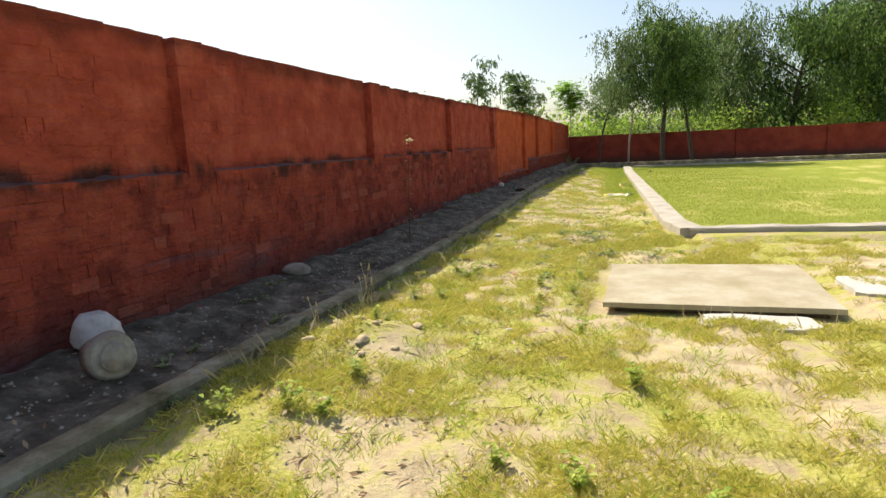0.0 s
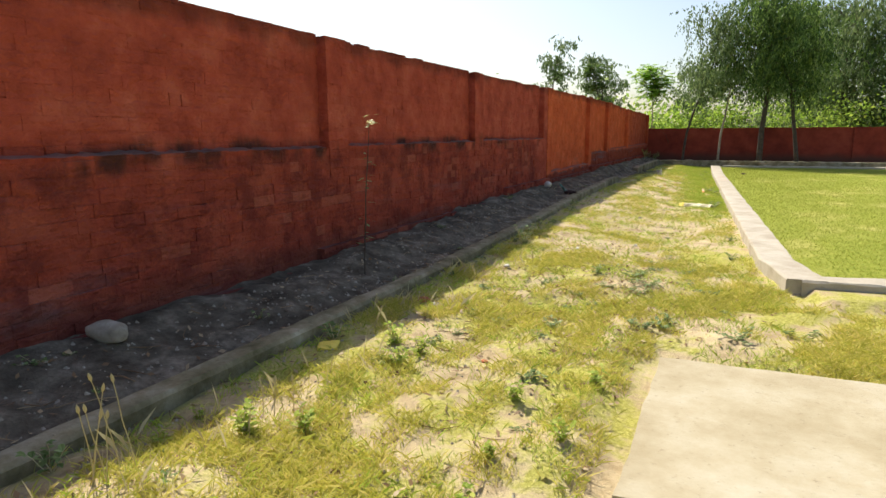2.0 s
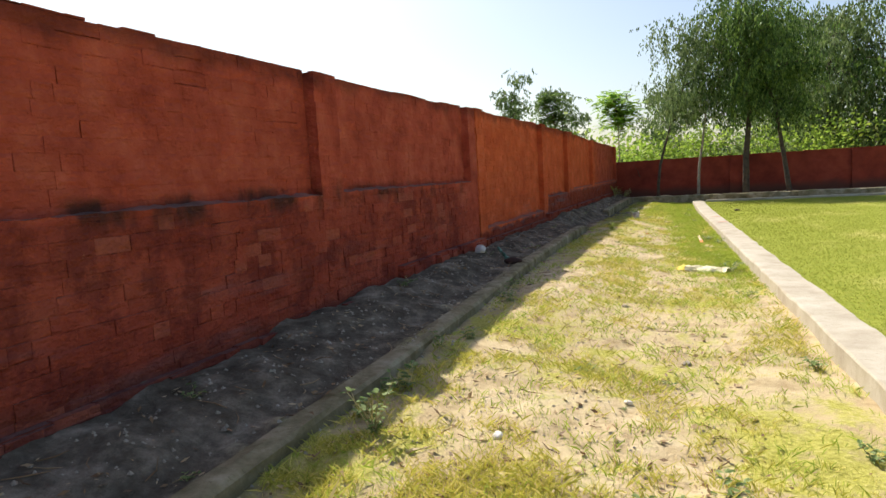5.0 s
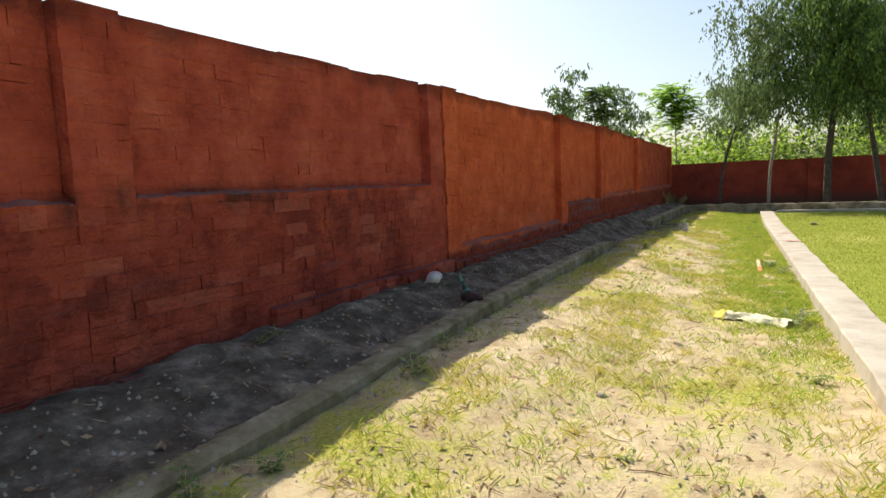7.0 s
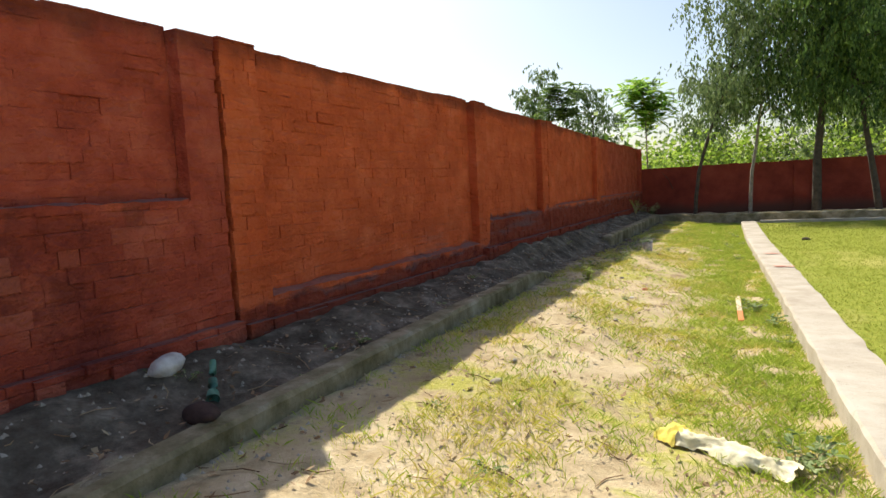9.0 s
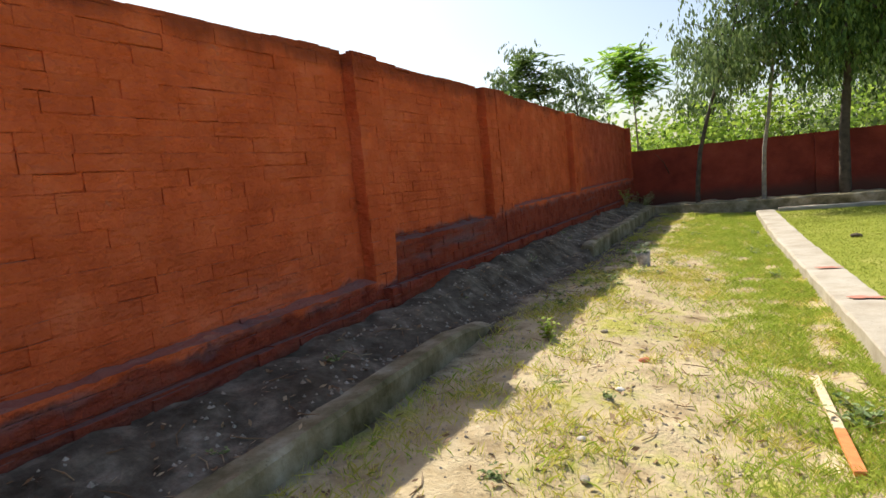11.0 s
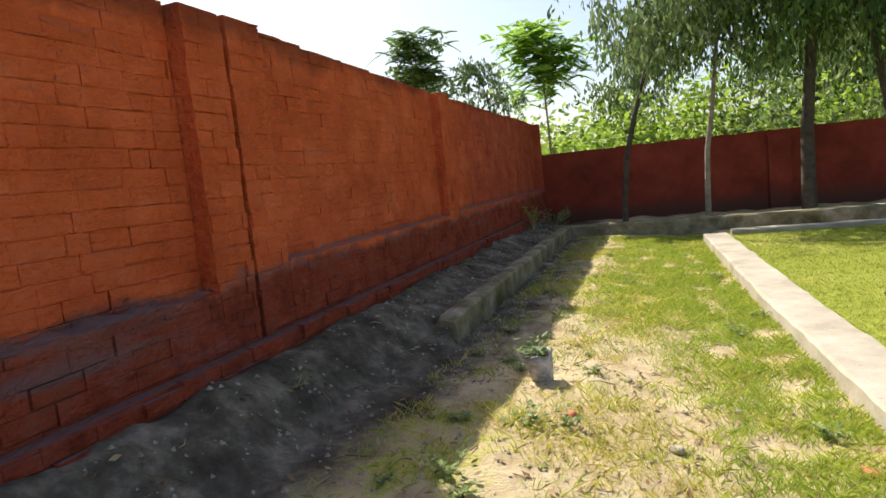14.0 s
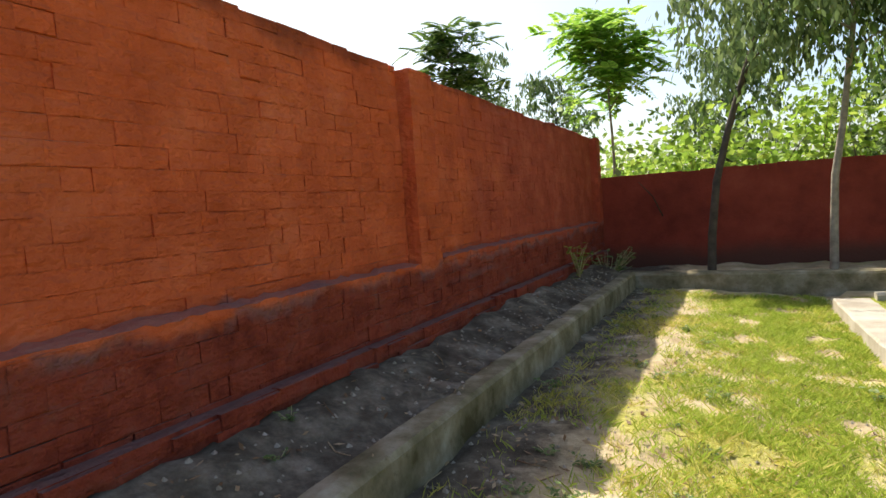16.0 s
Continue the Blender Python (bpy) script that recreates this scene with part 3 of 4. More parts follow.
def build_trees():
    tree("tree", "slender tree with a curved trunk before the red wall", -0.80, 27.75, 7.0, 1.7, 7000, 3, M_LEAF_PALE, M_BARK, (0.03, 0.0), 0.055, 0.44, 0.12, 0.6, spread=0.26, limbs=14, z0=0.2)
    tree("tree", "thin straight young tree before the red wall", 0.50, 27.8, 6.8, 1.2, 4600, 4, M_LEAF_PALE, M_BARK_PALE, (0.02, 0.0), 0.05, 0.42, 0.12, 0.4, spread=0.24, z0=0.2)
    tree("tree", "dark weeping tree with a stout forked trunk before the wall", 1.95, 27.85, 7.5, 1.8, 15000, 7, M_LEAF, M_BARK, (0.04, 0.02), 0.115, 0.44, 0.115, 0.8, spread=0.30, limbs=18, z0=0.2)
    tree("tree", "weeping tree with a dark trunk before the wall", 3.25, 27.85, 7.0, 1.8, 10000, 17, M_LEAF, M_BARK, (0.0, 0.02), 0.085, 0.44, 0.12, 0.6, spread=0.30, limbs=15, z0=0.2)
    tree("tree", "small dark-leaved tree showing over the wall", -3.80, 29.0, 5.2, 0.62, 0, 5, M_LEAF, M_BARK, (0, 0), 0.045, 0.68, 0.12, fronds=300, spread=0.18, limbs=12)
    tree("tree", "young tree with a rounded bright leafy crown", -2.25, 29.6, 4.75, 0.85, 0, 6, M_LEAF_BRIGHT, M_BARK_PALE, (0, 0), 0.04, 0.66, 0.13, fronds=480, spread=0.22, limbs=12)
    tree("tree", "pale grey-green tree with airy foliage", -1.0, 34.5, 6.2, 1.3, 6000, 8, M_LEAF_PALE, M_BARK, (0, 0), 0.10, 0.35, 0.14, 0.4, spread=0.26)
    tree("tree", "pale thin eucalyptus with airy foliage", -7.6, 45.0, 7.6, 1.7, 5200, 9, M_LEAF_PALE, M_BARK, (0, 0), 0.08, 0.35, 0.17, 0.35, spread=0.26)
    tree("tree", "tall pale eucalyptus with airy foliage far behind the wall", -10.6, 45.0, 8.4, 1.7, 4200, 19, M_LEAF_PALE, M_BARK, (0, 0), 0.09, 0.40, 0.18, 0.35, spread=0.26)
    rng = random.Random(20)
    for i, (x, y, h, r) in enumerate(((5.2, 32.5, 8.2, 2.6), (7.8, 31.5, 8.6, 2.9), (10.6, 33.5, 8.4, 2.7), (13.2, 31.0, 9.2, 3.0), (16.5, 33.0, 8.6, 3.0), (20.0, 31.5, 9.0, 3.2), (4.0, 36.5, 8.8, 2.6), (12.0, 37.0, 9.0, 3.0), (24.5, 33.5, 8.8, 3.2))):
        tree("tree", "dense dark weeping tree behind the wall", x, y, h * 0.94, r, 19000, 30 + i, M_LEAF if i % 4 else M_LEAF_PALE, M_BARK, (rng.gauss(0, 0.04), 0), 0.15, 0.26, 0.15, 0.8, spread=0.32, limbs=20)
    for i in range(26):
        x = -9 + i * 1.35 + rng.gauss(0, 0.3)
        bush(x, 30.6 + rng.uniform(-0.9, 2.5), rng.uniform(2.1, 3.2), rng.uniform(1.0, 1.5), 2300, 60 + i, M_BUSH if i % 4 else M_LEAF_PALE)
    # far belt of woods
    verts, faces = [], []
    for _ in range(26000):
        a = rng.uniform(-0.75, 1.1)
        d = rng.uniform(44, 60)
        p = Vector((math.sin(a) * d, math.cos(a) * d, abs(rng.gauss(0, 1.5)) + 0.4))
        s = rng.uniform(0.2, 0.55)
        u = Vector((rng.gauss(0, 1), rng.gauss(0, 1), rng.gauss(0, 1))).normalized()
        v = u.orthogonal().normalized()
        k = len(verts)
        verts += [p, p + u * s * 0.5 + v * s * 0.3, p + u * s, p + u * s * 0.5 - v * s * 0.3]
        faces.append((k, k + 1, k + 2, k + 3))
    tagged(mesh_object("woods", verts, faces, M_BUSH), "far belt of green woods", "woods", kind="stuff")


# ---- ground cover ----
def blades(name, label, places, material, low, high, width, seed, lean=0.5):
    rng = np.random.default_rng(seed)
    n = len(places)
    p = np.array(places)
    a = rng.uniform(0, 2 * np.pi, n)
    h = rng.uniform(low, high, n)
    w = rng.uniform(0.6, 1.2, n) * width
    side = np.stack([np.cos(a), np.sin(a), np.zeros(n)], 1) * w[:, None]
    b = rng.uniform(0, 2 * np.pi, n)
    tip = np.stack([np.cos(b), np.sin(b), np.zeros(n)], 1) * (h * np.abs(rng.normal(0, lean, n)))[:, None]
    up = np.zeros((n, 3))
    up[:, 2] = h
    v = np.stack([p - side, p + side, p + up * 0.55 + tip * 0.35 + side * 0.6, p + up + tip], 1).reshape(-1, 3)
    k = np.arange(n) * 4
    faces = np.concatenate([np.stack([k, k + 1, k + 2], 1), np.stack([k, k + 2, k + 3], 1)])
    me = bpy.data.meshes.new(name)
    me.from_pydata(v.tolist(), [], faces.tolist())
    me.materials.append(material)
    tagged(new(name, me), label, "grass", kind="stuff")


def scatter(rng, count, x0, x1, y0, y1, weight):
    out = []
    while len(out) < count:
        x, y = rng.uniform(x0, x1), rng.uniform(y0, y1)
        if rng.random() < weight(x, y):
            out.append((x, y, ground_z(x, y) - 0.004))
    return out


def clump(x, y, f, seed):
    return 0.5 + 0.5 * noise.noise((x * f, y * f, seed))


def dry_weight(x, y):
    kx = lerp_table(KERB_X, y)
    if x < kx + 0.03 or x > lerp_table(STRIP_X, y) - 0.02 and y > 6.3 + 0.12 * (x - 1.5):
        return 0
    if 0.72 < x < 2.6 and 2.95 < y < 4.75:
        return 0
    near = 1.0 if y < 7.5 else 0.4
    return near * smooth(0.42, 0.72, 0.55 * clump(x, y, 1.3, 2.0) + 0.45 * clump(x, y, 5.0, 6.0))


def green_weight(x, y):
    edge = lerp_table(STRIP_X, y)
    if x > edge - 0.01 or x < lerp_table(KERB_X, y) + 0.02 or y > 27.0:
        return 0
    if 0.72 < x < 2.6 and 2.95 < y < 4.75:
        return 0
    lush = smooth(1.0, 0.15, edge - x) * smooth(11.0, 14.5, y) + 0.7 * smooth(20.5, 23.0, y) * smooth(-1.0, -0.5, x)
    return (0.16 if y < 7.5 else 0.12) * smooth(0.4, 0.7, clump(x, y, 3.0, 9.0)) + min(1, lush) * smooth(0.32, 0.55, clump(x, y, 4.0, 11.0))


def lawn_weight(x, y):
    if x < lerp_table(STRIP_X, y) + STRIP_W + 0.01 or y < 7.02 + 0.10 * (x - 1.8) or y > 26.5 + 0.06 * (x - 0.7):
        return 0
    return smooth(6.0, 1.0, x - lerp_table(STRIP_X, y)) * (0.35 + 0.65 * clump(x, y, 3.0, 13.0))


def build_cover():
    rng = random.Random(77)
    blades("grass", "dry yellow-green grass in patches on sandy soil", scatter(rng, 170000, -1.4, 3.6, -1.2, 9.0, dry_weight) + scatter(rng, 42000, -1.5, 1.2, 9.0, 27.0, dry_weight), M_DRY, 0.015, 0.055, 0.0020, 1, 0.9)
    blades("grass", "lush green grass beside the concrete edging", scatter(rng, 130000, -1.4, 1.6, -1.0, 27.0, green_weight), M_GREEN, 0.015, 0.055, 0.0022, 2, 0.8)
    blades("grass", "short mown lawn grass", scatter(rng, 120000, 0.6, 8.0, 6.5, 27.0, lawn_weight), M_LAWN, 0.012, 0.03, 0.003, 3, 0.9)
    tall = scatter(rng, 260, -1.25, -0.6, 0.0, 7.0, dry_weight) + scatter(rng, 60, 0.5, 2.8, 2.4, 3.0, dry_weight)
    blades("grass", "tall dry grass stalks", tall, M_STRAW, 0.06, 0.18, 0.0016, 4, 0.45)


# ---- things ----
M_PEG = plain("orange_peg", (0.62, 0.22, 0.07), 0.7, 0.2, 20)
M_PALE = plain("pale_wood", (0.66, 0.52, 0.33), 0.8, 0.2, 20)
M_SACK = plain("pale_sack", (0.72, 0.66, 0.44), 0.7, 0.15, 14)
M_SACK_YELLOW = plain("yellow_sack", (0.75, 0.60, 0.10), 0.7, 0.15, 14)
M_POT = plain("grey_pot", (0.45, 0.42, 0.42), 0.7, 0.5, 22)
M_EARTH = plain("dark_earth", (0.10, 0.075, 0.05), 0.95, 0.4, 30)
M_PIPE = plain("green_pipe", (0.10, 0.24, 0.17), 0.5, 0.2, 14)
M_CLOTH = plain("brown_rag", (0.06, 0.035, 0.028), 0.9, 0.3, 20)
M_REDMARK = plain("red_mark", (0.50, 0.21, 0.15), 0.85, 0.25, 25)
M_FRAGMENT = plain("broken_brick", (0.55, 0.20, 0.10), 0.9, 0.3, 30)
M_SAND = plain("sandy_clod", (0.56, 0.44, 0.26), 0.95, 0.3, 25)
M_LITTER = leafy("dead_leaf", (0.13, 0.075, 0.04), (0.32, 0.20, 0.10), (0.58, 0.46, 0.28), 0.2)
# sapling top leaves, with the sunlight put into their colour
M_LEAF_SUNLIT = leafy("sunlit_leaf", (0.42, 0.42, 0.16), (0.58, 0.55, 0.26), (0.72, 0.62, 0.34), 0.4)


def rock(name, label, x, y, size, seed, material, sink=0.25, squash=(1, 1, 0.7), z=None, turn=0.0, group="", category="stone"):
    bm = bmesh.new()
    bmesh.ops.create_icosphere(bm, subdivisions=3, radius=1.0)
    for v in bm.verts:
        n = v.co.normalized()
        d = 1 + 0.22 * noise.noise(n * 1.3 + Vector((seed * 3.1, 0, 0))) + 0.08 * noise.noise(n * 4 + Vector((0, seed * 2.7, 0)))
        v.co = Vector((n.x * squash[0], n.y * squash[1], n.z * squash[2])) * d * size
    ob = part(name, bm, material, smooth=True)
    base = ground_z(x, y) if z is None else z
    ob.matrix_world = pose(x, y, base + size * squash[2] * (1 - sink), 0, 0, turn)
    return tagged(ob, label, category, group)


def build_slabs():
    bm = bmesh.new()
    vs = box_into(bm, 0.84, 2.53, 3.08, 4.60, 0.008, 0.05)
    bmesh.ops.subdivide_edges(bm, edges=bm.edges[:], cuts=14, use_grid_fill=True)
    for v in bm.verts:
        v.co.z += 0.006 * noise.noise(v.co * 2.2) + 0.012 * (v.co.y - 3.8)
        edge = 0.014 * noise.noise(v.co * 6)
        v.co.x += edge
        v.co.y += edge + (0.05 * (v.co.x - 1.6) if v.co.y > 4 else 0)
    tagged(part("concrete_slab", bm, M_SLAB), "weathered buff concrete slab lying on the grass", "slab")
    # dark box added to stand in for the shadow gap under the slab
    bm = bmesh.new()
    box_into(bm, 0.93, 2.44, 3.15, 4.5, -0.09, 0.002)
    tagged(part("slab_gap_shade", bm, M_EARTH), "dark filler standing in for the shadow gap under the concrete slab", "footing")
    for x0, x1, y0, y1, seed in ((2.62, 4.6, 3.55, 4.45, 1), (1.45, 2.35, 2.58, 3.0, 2)):
        bm = bmesh.new()
        n = 26
        ring = []
        for i in range(n):
            a = 2 * math.pi * i / n
            k = 0.86 + 0.2 * noise.noise((math.cos(a) * 2, math.sin(a) * 2, seed * 7.0))
            ring.append(((x0 + x1) / 2 + math.copysign(abs(math.cos(a)) ** 0.55, math.cos(a)) * (x1 - x0) / 2 * k, (y0 + y1) / 2 + math.copysign(abs(math.sin(a)) ** 0.55, math.sin(a)) * (y1 - y0) / 2 * k))
        top = [bm.verts.new((x, y, 0.022 if seed == 1 else 0.012)) for x, y in ring]
        low = [bm.verts.new((x, y, -0.12)) for x, y in ring]
        bm.faces.new(top)
        for i in range(n):
            bm.faces.new((low[i], low[(i + 1) % n], top[(i + 1) % n], top[i]))
        tagged(part("cement_patch", bm, M_PAD), "worn pale cement patch level with the grass", "cement patch", "cement patches")


def weed(x, y, height, count, seed, material=None, label="low green weed growing in sandy soil", group="weeds", name="weed", upright=0.5):
    rng = random.Random(seed)
    root = new(name)
    root.location = (x, y, ground_z(x, y) - 0.01)
    tagged(root, label, "weed", group)
    sv, sf, lv, lf = [], [], [], []
    for i in range(max(4, count // (7 if height < 0.2 else 4))):
        a = rng.uniform(0, 6.3)
        pts = limb(rng, Vector((0, 0, 0)), Vector((math.cos(a) * (1 - upright), math.sin(a) * (1 - upright), upright)), height * rng.uniform(0.7, 1.15), 0.16, 5)
        v, f = tube(pts, [height * 0.014 * (1 - 0.7 * j / 5) + 0.0008 for j in range(6)], 4)
        k = len(sv)
        sv += v
        sf += [tuple(k + q for q in g) for g in f]
        for j in range(7):
            p = pts[1 + rng.randrange(5)]
            b = rng.uniform(0, 6.3)
            d = Vector((math.cos(b), math.sin(b), rng.uniform(0.0, 0.6))).normalized()
            s = height * rng.uniform(0.2, 0.36) * (0.5 if height > 0.2 else 1.0) + 0.006
            side = d.cross(Vector((0, 0, 1))).normalized() * s * 0.26
            k = len(lv)
            lv += [p, p + d * s * 0.35 + side, p + d * s * 0.7 + side * 0.8, p + d * s - Vector((0, 0, s * 0.2)), p + d * s * 0.7 - side * 0.8, p + d * s * 0.35 - side]
            lf += [(k, k + 1, k + 2, k + 3), (k, k + 3, k + 4, k + 5)]
    tagged(mesh_object("stem", sv, sf, M_STRAW, root), kind="stuff")
    tagged(mesh_object("foliage", lv, lf, material or M_WEED, root), kind="stuff")
    return root


def tall_plant(x, y, height):
    """A thin sapling in the bed; the sun on its top is painted in as paler leaves."""
    rng = random.Random(8)
    root = new("sapling")
    root.location = (x, y, ground_z(x, y) - 0.02)
    tagged(root, "thin dark sapling with a leafy top coloured pale as if sunlit", "sapling")
    pts = limb(rng, Vector((0, 0, 0)), Vector((-0.05, 0, 1)), height, 0.03, 8)
    v, f = tube(pts, [0.007 - 0.0006 * j for j in range(9)], 5)
    mesh_object("stem", v, f, M_BARK, root)
    for name, mat, span, count, s0 in (("foliage", M_WEED, (2, 7), 26, 0.07), ("top_leaves", M_LEAF_SUNLIT, (8, 9), 16, 0.085)):
        lv, lf = [], []
        for i in range(count):
            p = pts[min(8, rng.randrange(*span))] + Vector((rng.gauss(0, 0.02), rng.gauss(0, 0.02), rng.gauss(0, 0.03)))
            b = rng.uniform(0, 6.3)
            d = Vector((math.cos(b), math.sin(b), rng.uniform(-0.5, 0.2))).normalized()
            s = s0 * rng.uniform(0.6, 1.3)
            side = d.cross(Vector((0, 0, 1))).normalized() * s * 0.24
            k = len(lv)
            lv += [p, p + d * s * 0.5 + side, p + d * s, p + d * s * 0.5 - side]
            lf.append((k, k + 1, k + 2, k + 3))
        mesh_object(name, lv, lf, mat, root)


def stalks(x, y, height, count, seed):
    rng = random.Random(seed)
    root = new("dry_stalks")
    root.location = (x, y, ground_z(x, y) - 0.02)
    tagged(root, "bunch of tall dry straw-coloured stalks with seed heads", "dry plant", "dry stalks")
    for i in range(count):
        a = rng.uniform(0, 6.3)
        pts = limb(rng, Vector((rng.gauss(0, 0.03), rng.gauss(0, 0.03), 0)), Vector((math.cos(a) * 0.18, math.sin(a) * 0.18, 1)), height * rng.uniform(0.6, 1.1), 0.05, 5)
        v, f = tube(pts, [0.0028, 0.0026, 0.0022, 0.002, 0.0018, 0.0014], 4)
        stem = mesh_object("stalk", v, f, M_STRAW, root)
        tip = [pts[-1] + (pts[-1] - pts[-2]).normalized() * 0.035 * j / 3 for j in range(4)]
        v, f = tube(tip, [0.002, 0.007, 0.006, 0.001], 5)
        mesh_object("seed_head", v, f, M_STRAW, stem)


def build_pot(x, y):
    root = new("plant_pot")
    root.location = (x, y, ground_z(x, y) - 0.005)
    root.rotation_euler = (radians(4), radians(-7), 0)
    tagged(root, "small crumpled grey pot with a leafy seedling", "plant pot")
    verts, faces, n = [], [], 22
    rows = [(0.056, 0.0), (0.064, 0.06), (0.075, 0.12), (0.083, 0.165), (0.076, 0.165), (0.068, 0.12)]
    for r, z in rows:
        for i in range(n):
            a = 2 * math.pi * i / n
            k = 1 + 0.06 * math.sin(a * 7) + 0.05 * noise.noise((math.cos(a) * 2, math.sin(a) * 2, z * 9))
            verts.append((r * k * math.cos(a), r * k * math.sin(a), z + (0.010 * math.sin(a * 3) if z > 0.15 else 0)))
    for j in range(len(rows) - 1):
        for i in range(n):
            a, b = j * n + i, j * n + (i + 1) % n
            faces.append((a, b, b + n, a + n))
    faces.append(tuple(range(n))[::-1])
    mesh_object("pot", verts, faces, M_POT, root, True)
    bm = bmesh.new()
    bmesh.ops.create_cone(bm, cap_ends=True, segments=18, radius1=0.066, radius2=0.07, depth=0.03, matrix=Matrix.Translation((0, 0, 0.125)))
    part("earth", bm, M_EARTH, root, "dark potting earth")
    rng = random.Random(12)
    lv, lf = [], []
    for i in range(90):
        a, up = rng.uniform(0, 6.3), rng.uniform(0.0, 1.0)
        p = Vector((math.cos(a) * 0.07 * rng.random(), math.sin(a) * 0.07 * rng.random(), 0.15 + 0.13 * up * rng.random()))
        d = Vector((math.cos(a), math.sin(a), rng.uniform(-0.2, 0.7))).normalized()
        s = rng.uniform(0.03, 0.06)
        side = d.cross(Vector((0, 0, 1))).normalized() * s * 0.25
        k = len(lv)
        lv += [p, p + d * s * 0.5 + side, p + d * s, p + d * s * 0.5 - side]
        lf.append((k, k + 1, k + 2, k + 3))
    tagged(mesh_object("seedling", lv, lf, M_LEAF_PALE, root), kind="stuff")


def build_sack(x, y):
    root = new("torn_sack")
    root.location = (x, y, ground_z(x, y))
    root.rotation_euler = (0, 0, radians(-33))
    tagged(root, "crumpled pale yellow torn sack on the ground", "sack")
    for name, mat, x0, x1, wide in (("cloth", M_SACK, -0.16, 0.36, 0.085), ("yellow_end", M_SACK_YELLOW, -0.27, -0.158, 0.095)):
        verts, faces, nx, ny = [], [], 34 if name == "cloth" else 12, 16
        for i in range(nx + 1):
            u = x0 + (x1 - x0) * i / nx
            w = wide * (0.75 + 0.4 * noise.noise((u * 6, 0.5, 0)) + 0.15 * math.sin(u * 18))
            for j in range(ny + 1):
                t = -1 + 2 * j / ny
                z = 0.05 * (1 - t * t) + 0.025 * noise.noise((u * 14, t * 3, 2.0)) + 0.018 * noise.noise((u * 35, t * 6, 5.0)) + 0.012
                verts.append((u + 0.02 * noise.noise((u * 20, t * 4, 8.0)), t * w + 0.05 * noise.noise((u * 4, 1.0, 3.0)), max(0.002, z)))
        faces = [(i * (ny + 1) + j, (i + 1) * (ny + 1) + j, (i + 1) * (ny + 1) + j + 1, i * (ny + 1) + j + 1) for i in range(nx) for j in range(ny)]
        mesh_object(name, verts, faces, mat, root, True)


def build_packet(x, y):
    bm = bmesh.new()
    box_into(bm, -0.06, 0.06, -0.045, 0.045, 0, 0.016)
    bmesh.ops.subdivide_edges(bm, edges=bm.edges[:], cuts=5, use_grid_fill=True)
    for v in bm.verts:
        v.co.z += 0.012 * noise.noise(v.co * 22) + 0.006
        v.co.x += 0.008 * noise.noise(v.co * 30)
    ob = part("packet", bm, M_SACK_YELLOW, smooth=True)
    ob.matrix_world = pose(x, y, ground_z(x, y) + 0.004, 8, -6, 25)
    tagged(ob, "crumpled yellow plastic packet in the grass", "packet")


